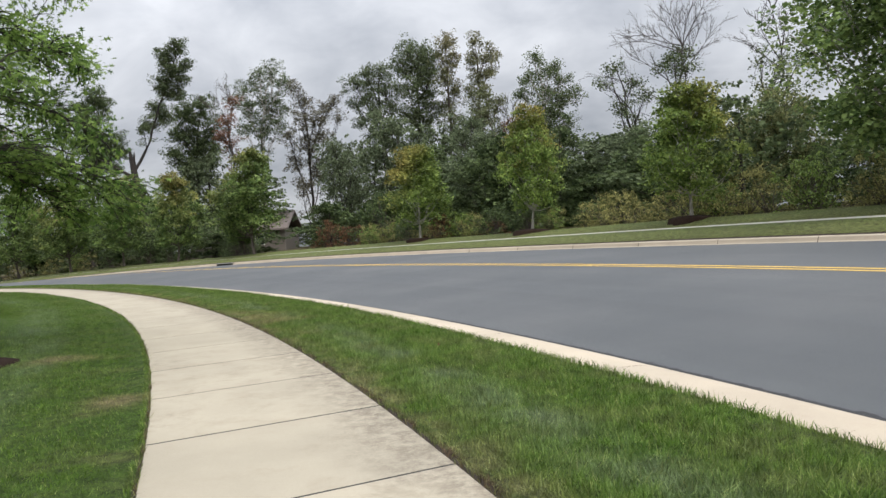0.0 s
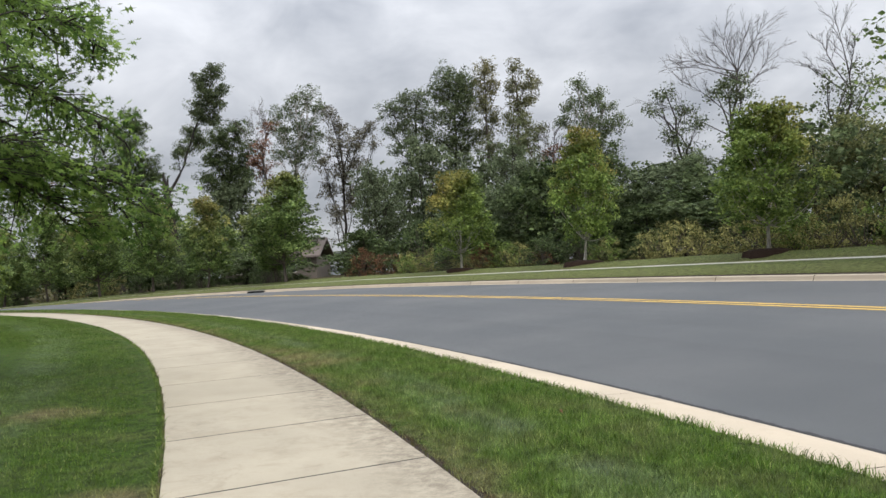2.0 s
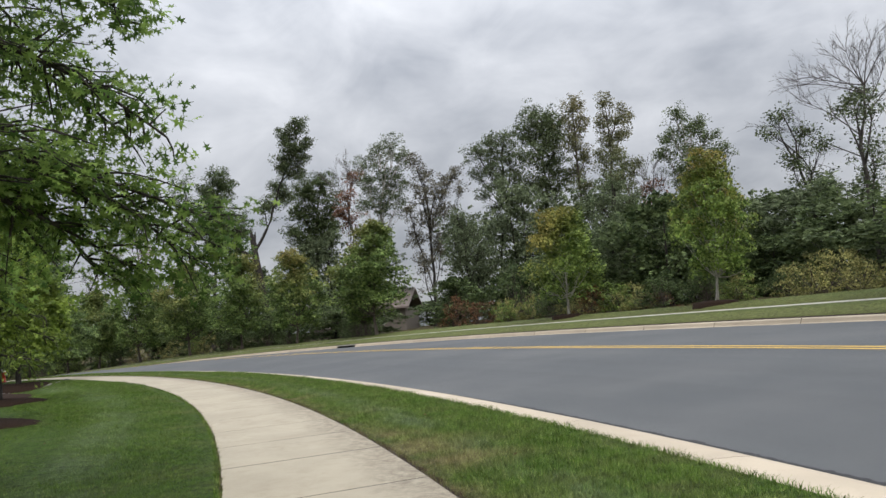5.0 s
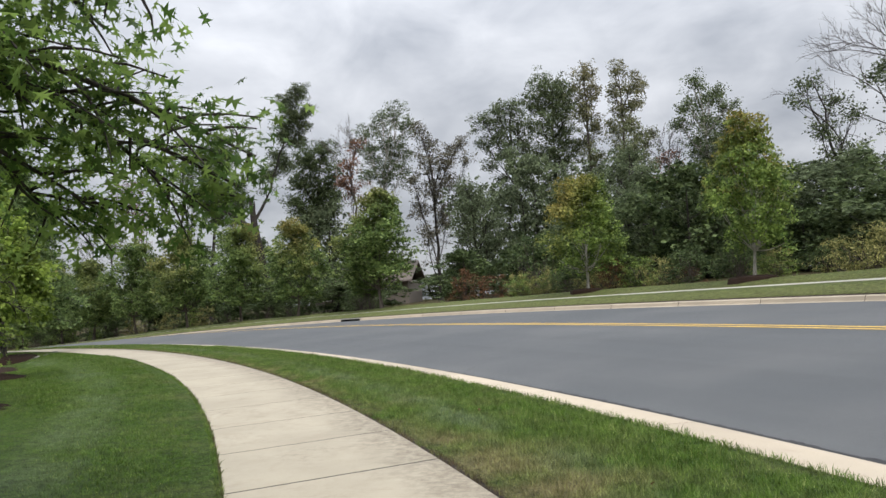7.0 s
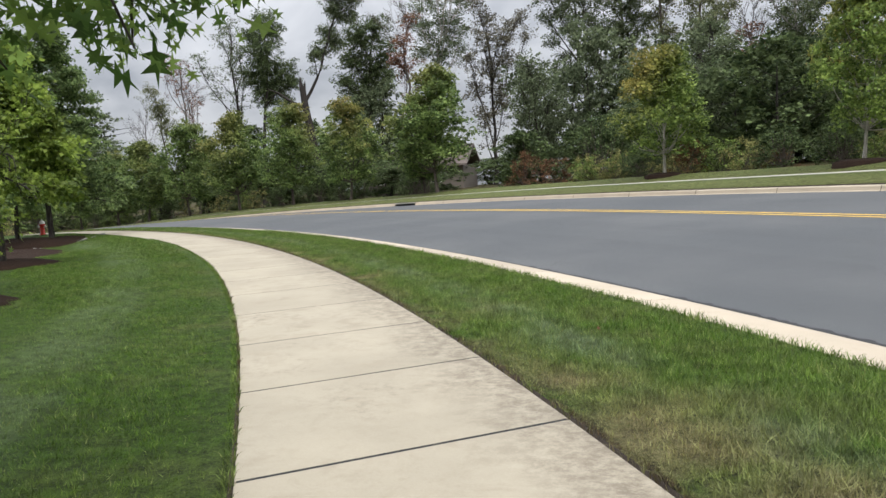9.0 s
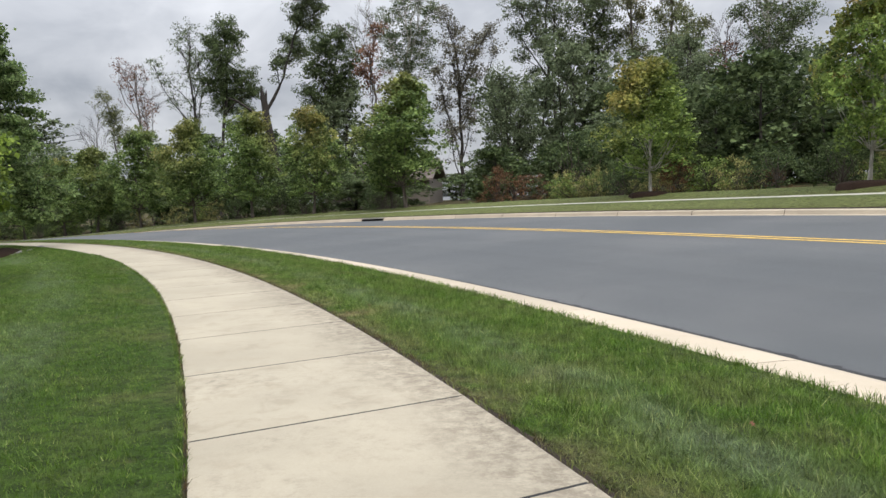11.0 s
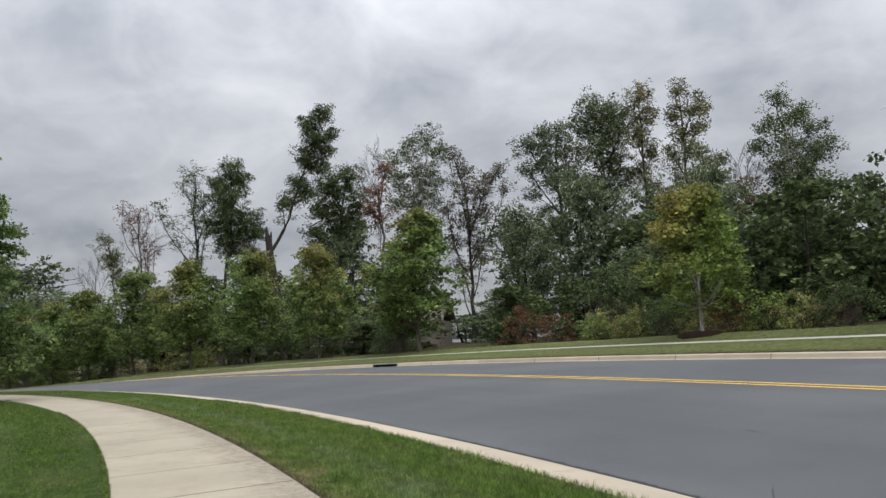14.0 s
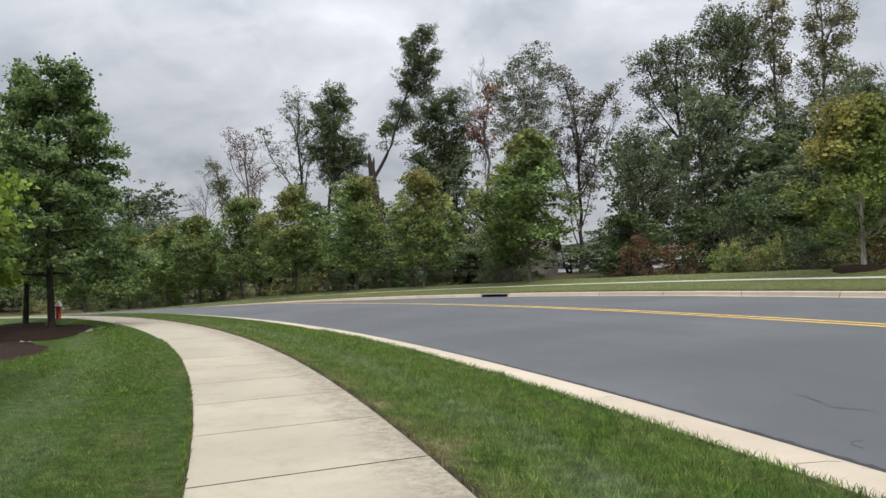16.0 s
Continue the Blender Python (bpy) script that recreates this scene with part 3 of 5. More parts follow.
def maple(r, a, variant, top, half, turn, label):
    """top: height of the tip above the datum; half: half the crown's width."""
    if a > 59:
        top, half = top + 0.5, half * 1.15
    place = spun(r, a, turn, half / 2.02, (top - 0.45 - float(land(r, a))) / 6.3)
    if variant in made_maples:
        return tagged(again(made_maples[variant], place), label)
    w_, p_, g_, mat = MAPLES[variant]
    t = tree_of("maple_tree", label, "tree", "street trees along the far path", place, w_, M_BARK_PALE if variant < 2 else M_BARK, p_, 0.118, g_, mat)
    made_maples[variant] = t
    return t


w_, p_, g_ = grow(15, 6.3, 0.085, 1.05, maple_form, 330, 130, 0.42, 0.1, shell=0.5, flat=0.85, limb_share=0.5, rise=0.9, rough=0.55)
tree_of("maple_tree", "large maple with full light green crown in mulch ring", "tree", "street trees along the far path", spun(ROW, 24.8, 40, 1.85, 1.6), w_, M_BARK_PALE, p_, 0.078, g_, L_MAPLE_GREEN)
maple(ROW, 29.9, 0, 7.1, 1.85, 10, "young maple, green with yellowing crown, pale trunk")
maple(ROW, 35.3, 1, 7.7, 1.7, 80, "young maple, green turning orange, in mulch ring")
maple(ROW, 40.5, 0, 7.2, 2.0, 200, "young maple turning orange at one side")
maple(ROW, 50.6, 2, 8.7, 3.05, 150, "round green maple beside a grey trunk")
maple(102.4, 52.4, 3, 6.6, 1.6, 70, "small green maple behind another maple")
maple(ROW, 56.0, 3, 8.1, 2.5, 300, "young maple with yellow-green crown")
maple(ROW, 60.0, 3, 8.0, 2.5, 20, "dull green maple beside the far path")
maple(ROW, 64.0, 2, 7.8, 2.5, 250, "dull green maple beside the far path")
maple(ROW, 67.9, 3, 7.9, 2.5, 110, "dull green maple beside the far path")
maple(ROW, 71.2, 2, 6.4, 2.7, 330, "dull green maple at the bend")
maple(ROW, 73.6, 3, 5.9, 2.7, 170, "olive green maple at the bend")
maple(ROW, 76.6, 3, 5.6, 2.4, 60, "olive green maple at the bend")
maple(ROW, 80.0, 2, 5.2, 2.4, 210, "olive green maple at the bend")

# ---- woodland behind ----
WOODS = {}


def wood_tree(kind, r, a, top, half, turn=0.0, label=""):
    """top: height of the tip above the datum; half: half the crown's width."""
    g = float(land(r, a))
    if kind not in WOODS:
        seed, h, tr, base, form, clumps, per, cr, lf, mat, bark, opts, title = KINDS[kind]
        w_, p_, g_ = grow(seed, h, tr, base, form, clumps, per, cr, lf, **opts)
        t = tree_of(title, label, "tree", "woodland edge", spun(r, a, turn, half / 2.0, (top - g) / h), w_, bark, p_, lf, g_, mat)
        WOODS[kind] = (t, h)
        return t
    t, h = WOODS[kind]
    return tagged(again(t, spun(r, a, turn, half / 2.0, (top - g) / h)), label)


KINDS = {
    "thick": (35, 5.6, 0.12, 0.3, wood_form, 95, 76, 0.72, 0.18, L_DARK, M_BARK_DARK, dict(shell=0.4, gaps=0.16, limb_share=0.3, rise=0.6), "understorey_tree"),
    "thick_b": (36, 5.6, 0.10, 0.2, wood_form, 95, 74, 0.72, 0.18, L_UNDER, M_BARK_DARK, dict(shell=0.4, gaps=0.18, limb_share=0.3, rise=0.6), "understorey_tree"),
    "inner": (43, 10, 0.15, 1.5, inner_form, 180, 62, 0.85, 0.20, L_GREY, M_BARK_DARK, dict(shell=0.3, trunks=2, gaps=0.24, limb_share=0.3, rise=0.9), "hardwood_tree"),
    "inner_b": (44, 10, 0.15, 1.5, inner_form, 180, 62, 0.85, 0.20, L_DARK, M_BARK_DARK, dict(shell=0.3, trunks=2, gaps=0.24, limb_share=0.3, rise=0.9), "hardwood_tree"),
}
wood_tree("inner", 140, 93.2, 16.0, 4.6, 10, "distant green tree beyond the bend")
wood_tree("inner", 132, 89.0, 10.0, 3.6, 50, "distant green tree beyond the bend")


def dead_limb(wood, start, end, rng, thick, depth=2):
    """A bare limb that forks into finer and finer twigs."""
    arm = bend(start, end, rng, 0.04, 0.10, 6)
    wood.limb(arm, np.linspace(thick, max(thick * 0.25, 0.007), 6), 5 if depth > 1 else 3)
    if depth == 0:
        return
    reach = np.linalg.norm(arm[-1] - arm[0])
    way = (arm[-1] - arm[0]) / reach
    for f in (1, 2, 2, 3, 3, 4, 4, 4, 5, 5):
        turn = rng.normal(size=3)
        turn -= way * (turn @ way)
        turn /= np.linalg.norm(turn)
        out = (way * (0.8 + 0.3 * rng.random()) + turn * (0.45 + 0.3 * rng.random()) + np.array([0, 0, 0.12])) * reach * (0.22 + 0.2 * rng.random())
        dead_limb(wood, arm[f], arm[f] + out, rng, thick * 0.42, depth - 1)


def lobed_tree(name, r, a, face, lobes, label, leaf_mat, bark, trunk_r=0.2, dense=1.0, leaf=0.135, spikes=(), fork=0.55, stem=None):
    """A grown hardwood. lobes: its boughs as (sideways, height, radius), sideways along the heading face; spikes: ends of bare limbs (sideways, height)."""
    rng = np.random.default_rng(int(r * 7 + a * 10))
    t = thing(name, spun(r, a), label, "tree", "woodland edge")
    side = np.array([math.cos(radians(face)), math.sin(radians(face)), 0.0])
    deep = np.array([-side[1], side[0], 0.0])
    up = np.array([0, 0, 1.0])
    high = max(lobes, key=lambda q: q[1])
    low_z = min(q[1] for q in lobes)
    mean_s = sum(q[0] for q in lobes) / len(lobes)
    ends = [np.array((0, 0, -0.3)), side * mean_s * 0.3 + up * low_z * 0.7, side * (mean_s * 0.7 + high[0] * 0.1) + up * (low_z * 0.45 + high[1] * 0.5), side * high[0] * 0.9 + up * high[1]]
    if stem:
        ends = [side * q[0] + up * q[1] for q in stem]
    tt = np.linspace(0, 1, 12)
    knots = np.linspace(0, 1, len(ends))
    path = np.stack([np.interp(tt, knots, [e[i] for e in ends]) for i in range(3)], -1)
    path[1:-1, :2] += rng.normal(size=(10, 2)) * 0.10
    wood = Wood()
    wood.limb(path, trunk_r * (1.0 - 0.86 * tt) * np.where(tt == 0, 1.4, 1.0), 8)
    pts = []
    for s_, z_, rad in lobes:
        c = side * s_ + deep * rng.normal() * 1.1 + up * z_
        z0 = max(1.2, z_ - fork * (2.0 + np.hypot(s_ - mean_s, 1.0) * 1.3))
        root = np.array([np.interp(z0, path[:, 2], path[:, i]) for i in range(3)])
        bough = bend(root, c, rng, -0.04, 0.14)
        wood.limb(bough, np.linspace(trunk_r * 0.36, 0.022, 6), 5)
        for k in range(int(38 * dense ** 0.5 * rad * rad) + 8):
            d = rng.normal(size=3) + np.array([0, 0, 0.15])
            d /= np.linalg.norm(d)
            lump = 0.85 + 0.7 * noise.noise(Vector(d * 2.3) + Vector((s_ * 3.7, z_, r)))
            p = c + d * rad * 1.42 * lump * (0.30 + 0.72 * rng.random() ** 0.7) * np.array([1, 1, 0.95])
            if k % 5 == 0:
                p = bough[2 + int(rng.integers(3))] + rng.normal(size=3) * 0.5
            if rng.random() < 0.4:
                wood.limb(bend(bough[int(rng.integers(3, 6))], p, rng, 0, 0.15, 4), np.linspace(0.022, 0.008, 4), 3)
            m = int(30 * dense ** 0.5 * (0.5 + rng.random()))
            pts.append(p + rng.normal(size=(m, 3)).clip(-1.5, 1.5) * np.array([0.25, 0.25, 0.16]))
    for s_, z_ in spikes:
        z0 = z_ - 2.6 - 2.0 * rng.random()
        root = np.array([np.interp(z0, path[:, 2], path[:, i]) for i in range(3)])
        dead_limb(wood, root, side * s_ * 0.85 + deep * rng.normal() * 0.8 + up * (z_ - 1.5), rng, 0.042, 2)
    piece("trunk", wood.mesh("trunk", bark), t)
    piece("crown", leaves("crown", np.concatenate(pts), leaf, rng, leaf_mat), t)
    return t


lobed_tree("half_bare_tree", 119, 77.3, 30, ((-2.8, 18.4, 0.8), (-2.0, 16.7, 1.0), (-0.6, 15.2, 1.2), (-1.1, 17.6, 1.0), (-0.2, 12.9, 1.2), (0.6, 13.8, 0.8)),
           "half-bare tree with few russet leaves", L_RUST, M_BARK, 0.16, 0.28, spikes=((-2.4, 19.0), (-1.2, 19.3), (-0.2, 18.0), (0.8, 16.6), (1.4, 15.5)), fork=1.3)
lobed_tree("hardwood_tree", 119, 79.4, 32, ((-1.3, 15.0, 1.0), (-0.4, 13.4, 1.1), (-1.0, 12.9, 0.9), (0.0, 11.0, 1.2)), "slim olive hardwood behind the maples", L_WOOD, M_BARK, 0.14, 0.8)
lobed_tree("hardwood_tree", 119, 73.1, 26, ((-5.2, 16.8, 1.0), (-3.9, 15.5, 0.8), (-1.7, 20.6, 1.3), (-1.0, 17.9, 1.4), (-2.6, 19.4, 1.0), (-3.3, 13.5, 0.7), (-0.4, 14.8, 1.2), (-1.1, 12.0, 0.8), (-1.7, 16.1, 1.2)),
           "tall thin-leaved hardwood leaning to one side", L_GREY, M_BARK_DARK, 0.22, 0.42, fork=1.1)
lobed_tree("oak_tree", 119, 72.5, 25, ((1.3, 21.0, 1.2), (0.1, 19.4, 1.2), (2.3, 20.1, 1.0), (0.7, 17.1, 1.7), (2.7, 15.4, 1.7), (1.4, 13.5, 1.7), (3.9, 14.2, 1.0), (-0.1, 14.7, 1.3), (3.3, 12.1, 0.8)),
           "dense dark green oak in the wood", L_DARK, M_BARK_DARK, 0.26, 1.9)
lobed_tree("oak_tree", 121, 65.5, 17, ((-0.9, 16.6, 1.5), (0.9, 17.2, 1.3), (2.1, 15.1, 1.1), (-1.5, 14.3, 1.5), (0.5, 13.7, 1.5), (-2.3, 11.7, 1.3), (-0.3, 11.4, 1.4), (1.7, 12.2, 1.0)),
           "dense dark green oak in the wood", L_DARK, M_BARK_DARK, 0.26, 1.7)
lobed_tree("half_bare_tree", 117, 61.1, 13, ((-0.6, 14.1, 0.9), (-1.1, 12.5, 0.9), (-0.3, 11.7, 0.8), (0.2, 16.3, 0.6)), "half-bare tree with a patch of russet leaves", L_RUST, M_DEAD, 0.16, 0.75,
           spikes=((-2.6, 17.4), (-0.7, 19.2), (-0.1, 18.4), (-1.6, 18.0), (0.6, 17.8)), fork=1.2)
lobed_tree("hardwood_tree", 126, 63.2, 12, ((-1.5, 19.5, 1.3), (0.6, 20.7, 1.4), (2.1, 21.0, 1.1), (3.4, 19.7, 1.1), (-0.9, 17.1, 1.3), (1.2, 17.7, 1.4), (2.7, 17.0, 1.3), (0.3, 14.8, 1.3), (2.4, 14.5, 1.2), (-1.5, 14.4, 0.9)),
           "tall hardwood with open greyish crown", L_GREY, M_BARK_PALE, 0.22, 0.95, fork=1.2)
lobed_tree("hardwood_tree", 127, 60.2, 7, ((-1.3, 18.5, 0.9), (-0.2, 16.7, 1.0), (2.1, 16.1, 1.1), (3.2, 16.9, 0.8), (3.7, 14.7, 0.6), (1.2, 14.5, 1.1), (-0.8, 14.5, 1.1), (-1.9, 12.4, 1.1), (0.0, 11.9, 1.1), (1.8, 12.5, 0.9), (0.6, 9.8, 1.0), (-1.6, 9.7, 1.0), (1.2, 8.3, 1.0), (-0.8, 6.9, 1.1)),
           "tall hardwood with thin mauve-grey crown", L_MAUVE, M_BARK_DARK, 0.22, 0.85, fork=1.2)
lobed_tree("hardwood_tree", 112, 51.5, 3, ((-0.7, 8.4, 0.8), (0.1, 7.1, 1.0), (-1.1, 6.6, 0.9), (0.7, 5.6, 1.0), (-0.7, 5.0, 0.9), (0.6, 3.7, 1.0), (-0.9, 3.2, 0.9), (1.6, 4.4, 0.9), (-2.1, 2.8, 0.7)),
           "mid-height grey-green tree at the woodland edge", L_GREY, M_BARK_DARK, 0.15, 1.1, 0.12)
lobed_tree("hardwood_tree", 128, 55.2, 0, ((-3.6, 17.0, 1.0), (-2.1, 17.7, 1.2), (-0.8, 18.4, 1.1), (-0.3, 16.6, 1.2), (-2.1, 15.4, 1.1), (-3.7, 15.0, 0.8), (-3.4, 13.0, 0.8), (-1.4, 13.8, 0.9), (0.2, 14.5, 0.9), (0.4, 12.4, 0.8), (-2.2, 11.4, 0.7)),
           "tall hardwood with broad open crown", L_GREY, M_BARK_DARK, 0.24, 1.15, fork=0.9)
lobed_tree("hardwood_tree", 132, 54.8, -3, ((-1.0, 20.7, 1.2), (0.3, 20.9, 1.1), (1.6, 20.3, 1.1), (-1.3, 18.9, 1.3), (0.5, 18.5, 1.4), (1.8, 17.9, 1.2), (-0.8, 16.3, 1.4), (1.0, 15.8, 1.4), (-1.4, 13.9, 1.4), (0.7, 13.2, 1.5), (2.0, 13.9, 1.1), (-0.1, 10.8, 1.5), (-1.9, 10.2, 1.2)),
           "tall dark green hardwood in the wood", L_DEEP, M_BARK_DARK, 0.26, 1.25)
lobed_tree("hardwood_tree", 132, 53.0, -6, ((0.3, 21.0, 1.1), (-0.4, 19.2, 0.9), (0.8, 19.1, 0.9), (0.0, 17.1, 1.0), (1.0, 15.8, 1.0), (-0.3, 14.7, 1.0), (0.6, 12.5, 1.2)),
           "tall hardwood with pale yellowish top", L_WOOD, M_BARK, 0.2, 1.1)
lobed_tree("hardwood_tree", 132, 51.4, -8, ((0.3, 20.3, 0.8), (-0.1, 18.6, 0.9), (1.3, 18.5, 1.0), (2.2, 18.8, 0.6), (0.3, 16.6, 0.9), (1.7, 16.7, 0.7), (-0.6, 14.9, 0.8), (0.8, 14.6, 0.8), (0.2, 12.6, 1.1)),
           "tall hardwood with pale open crown", L_WOOD, M_BARK, 0.2, 1.1)
lobed_tree("hardwood_tree", 128, 49.4, -10, ((-0.2, 13.1, 1.0), (0.9, 12.4, 0.7), (-0.4, 11.1, 1.1), (0.6, 10.3, 1.0), (-0.7, 8.8, 1.1), (0.8, 7.9, 1.1), (0.2, 6.0, 1.3)),
           "grey-green hardwood in the wood", L_WOOD, M_BARK, 0.18, 1.0)
lobed_tree("half_bare_tree", 126, 47.5, -12, ((0.0, 9.9, 0.8), (0.4, 8.7, 0.8), (-0.4, 8.0, 0.7)), "half-bare tree with a patch of russet leaves", L_RUST, M_DEAD, 0.13, 0.8,
           spikes=((-0.5, 12.6), (0.3, 12.9), (0.9, 12.0), (-1.0, 11.6)), fork=1.0)
lobed_tree("oak_tree", 128, 46.5, -15, ((-0.3, 15.5, 0.7), (0.4, 14.3, 0.7), (1.2, 14.9, 0.6), (-0.9, 13.5, 0.8), (-1.8, 12.4, 0.8), (0.2, 12.5, 0.9), (1.9, 13.6, 0.8), (2.7, 12.5, 0.8), (1.6, 11.6, 0.9), (0.7, 10.4, 1.1), (-0.6, 10.4, 1.1), (1.8, 9.2, 1.0), (-0.1, 8.3, 1.2), (1.2, 7.4, 1.1), (-1.2, 7.2, 1.1), (0.2, 5.9, 1.1)),
           "dark green oak with irregular top and pale trunk", L_DEEP, M_BARK_PALE, 0.22, 1.5, 0.12)
lobed_tree("hardwood_tree", 120, 39.6, -17, ((-1.5, 11.3, 0.7), (-2.2, 10.0, 0.4), (-0.2, 10.2, 0.7), (0.6, 8.6, 0.7), (-1.1, 8.1, 0.6), (-0.3, 7.0, 0.9), (0.7, 5.9, 1.0), (-0.6, 4.6, 1.1)),
           "crooked hardwood with sparse dark leaves", L_DEEP, M_BARK_DARK, 0.18, 0.8, 0.12, fork=0.9)
lobed_tree("bare_tree", 122, 38.8, -19, ((0.2, 11.5, 0.8), (1.0, 12.2, 0.6), (-0.6, 10.9, 0.5), (1.1, 10.4, 0.7), (0.9, 7.8, 0.9), (0.4, 6.2, 1.1)), "tall bare grey tree with fine twigs over ivy-clad trunk", L_DEEP, M_DEAD, 0.24, 0.9, 0.12,
           spikes=((-3.4, 14.9), (-4.4, 12.0), (-2.4, 15.4), (-1.2, 15.2), (0.2, 16.4), (0.9, 15.6), (1.8, 16.2), (3.1, 16.3), (3.3, 14.2), (-3.2, 13.4), (2.4, 14.6), (-0.6, 16.0)), fork=0.9)
lobed_tree("hardwood_tree", 118, 34.3, -26, ((-0.1, 8.9, 0.6), (1.2, 9.9, 0.7), (1.0, 8.0, 0.7), (0.1, 7.5, 0.5), (2.0, 8.6, 0.6), (1.6, 7.0, 0.7), (0.6, 5.4, 0.8)), "hardwood with half-bare top", L_DEEP, M_BARK_DARK, 0.16, 0.45, 0.12,
           spikes=((-0.3, 13.0), (0.6, 13.6), (1.6, 12.8), (-1.0, 11.6)), fork=0.9)
lobed_tree("hardwood_tree", 112, 32.4, -23, ((-0.5, 4.6, 0.8), (0.3, 5.1, 0.9), (1.2, 5.4, 0.9), (-1.1, 3.7, 0.9), (-0.1, 3.6, 1.0), (1.0, 3.8, 1.0), (2.1, 4.8, 0.9), (2.1, 3.1, 1.0), (-1.8, 2.6, 0.9), (0.2, 2.0, 1.1)),
           "broad olive tree at the woodland edge", L_OLIVE, M_BARK_DARK, 0.14, 1.5, 0.12)
lobed_tree("hardwood_tree", 112.5, 28.8, -28, ((-1.0, 4.8, 0.9), (0.4, 5.4, 1.0), (1.6, 5.2, 1.0), (-0.4, 3.8, 1.1), (1.2, 3.7, 1.1), (-1.4, 2.8, 1.0), (0.4, 2.4, 1.2)),
           "broad olive tree at the woodland edge", L_OLIVE, M_BARK_DARK, 0.14, 1.5, 0.12)
lobed_tree("hardwood_tree", 114, 45.4, -2, ((0.8, 8.8, 0.8), (-0.2, 7.5, 0.9), (1.3, 7.2, 0.9), (0.3, 5.5, 1.1), (1.4, 4.9, 1.0), (-0.5, 3.7, 1.1), (0.9, 2.8, 1.1)),
           "dense grey-green tree at the woodland edge", L_GREY, M_BARK_DARK, 0.16, 1.7, 0.12)
lobed_tree("bare_tree", 120, 81.5, 34, ((0.2, 9.0, 0.8), (-0.8, 7.6, 0.9), (0.6, 6.4, 1.0)), "small bare grey tree beyond the maples", L_GREY, M_DEAD, 0.12, 0.4,
           spikes=((-1.9, 12.6), (-0.8, 13.4), (0.6, 14.8), (0.2, 13.8), (1.6, 13.0), (-1.4, 11.0)), fork=0.9)
# broken trunk with one leafy limb going up beside it, and one thin limb on the other side
snag = lobed_tree("broken_tree", 119.5, 69.0, 21, ((4.9, 25.2, 1.05), (3.5, 24.6, 0.85), (6.1, 23.8, 0.75), (4.1, 22.8, 1.2), (3.2, 21.1, 1.05), (4.8, 20.4, 1.0), (2.6, 18.8, 1.0), (1.6, 16.8, 0.8), (0.8, 15.8, 0.55), (3.4, 17.6, 0.9), (5.5, 22.0, 0.7)),
                  "broken dark trunk with one ivy-clad leaning limb", L_DEEP, M_BARK_DARK, 0.2, 2.0, fork=0.35,
                  stem=((-0.7, 10.4), (0.2, 12.2), (1.2, 14.2), (2.0, 16.5), (3.0, 19.5), (4.0, 22.0), (4.8, 25.0)))
stub = Wood()
for limb, widths in ((((0.9, -0.3), (0.5, 3.5), (0.0, 7.5), (-0.5, 10.5), (-0.7, 12.6)), (0.5, 0.44, 0.40, 0.38, 0.33)),
                     (((-0.75, 12.5), (-0.85, 13.2), (-0.9, 13.9)), (0.28, 0.17, 0.02)), (((-0.5, 12.4), (-0.42, 13.0), (-0.4, 13.4)), (0.16, 0.10, 0.02)),
                     (((-0.6, 10.4), (-2.0, 11.2), (-3.4, 12.2), (-4.4, 12.6)), (0.2, 0.15, 0.1, 0.04))):
    stub.limb([(q * math.cos(radians(21)), q * math.sin(radians(21)), z) for q, z in limb], widths, 9)
piece("broken_stem", stub.mesh("broken_stem", M_BARK_DARK), snag, "dark splintered stem")

fill = np.random.default_rng(5)
for a in np.arange(42, 80, 1.9):
    if 55.5 < a < 61.5 and fill.random() < 0.8:
        continue
    tip = float(np.interp(a, (41, 46, 51, 57, 62, 66, 70, 74, 80), (9, 11, 14, 13.5, 14, 13, 11.5, 10.5, 8))) * (0.62 + 0.35 * fill.random())
    wood_tree(("inner", "inner_b", "inner")[int(fill.integers(3))], 117 + 9 * fill.random(), a + fill.normal() * 0.3, tip, 2.0 + 0.5 * fill.random(), float(fill.random() * 360),
              "tree standing inside the woodland edge")
for a in np.arange(37, 51, 1.5):
    wood_tree(("inner_b", "inner", "thick")[int(fill.integers(3))], 113 + 7 * fill.random(), a + fill.normal() * 0.3, 6.6 + 2.6 * fill.random(), 2.1 + 0.5 * fill.random(), float(fill.random() * 360),
              "dark leafy tree at the woodland edge")
for a in np.arange(21, 96, 2.0):
    if abs(a - 54.4) < 1.1:
        continue
    r = 107.5 + 6 * fill.random()
    wood_tree(("thick", "thick_b", "thick")[int(fill.integers(3))], r, a + fill.normal() * 0.3, float(row_z(a)) + (2.6 + 2.4 * fill.random() if 44 < a < 66 else 3.4 + 3.0 * fill.random() ** 1.4), 2.0 + 0.8 * fill.random(),
              float(fill.random() * 360), "dense shrubby tree at the woodland edge")
for a in np.arange(22, 52, 1.4):
    wood_tree("thick_b", 119 + 4 * fill.random(), a + fill.normal() * 0.2, float(row_z(a)) + 3.4 + fill.random(), 2.2, float(fill.random() * 360), "dark shrubby tree inside the wood")
for a in np.arange(22, 100, 3.0):
    r = 130 + 14 * fill.random()
    wood_tree("inner_b", r, a + fill.normal(), float(row_z(a)) + (3.2 if 50 < a < 66 else 5.0) + 2.0 * fill.random(), 2.8, float(fill.random() * 360), "tree deep in the woodland")

# ---- shrubs before the wood ----
BUSHES = {}


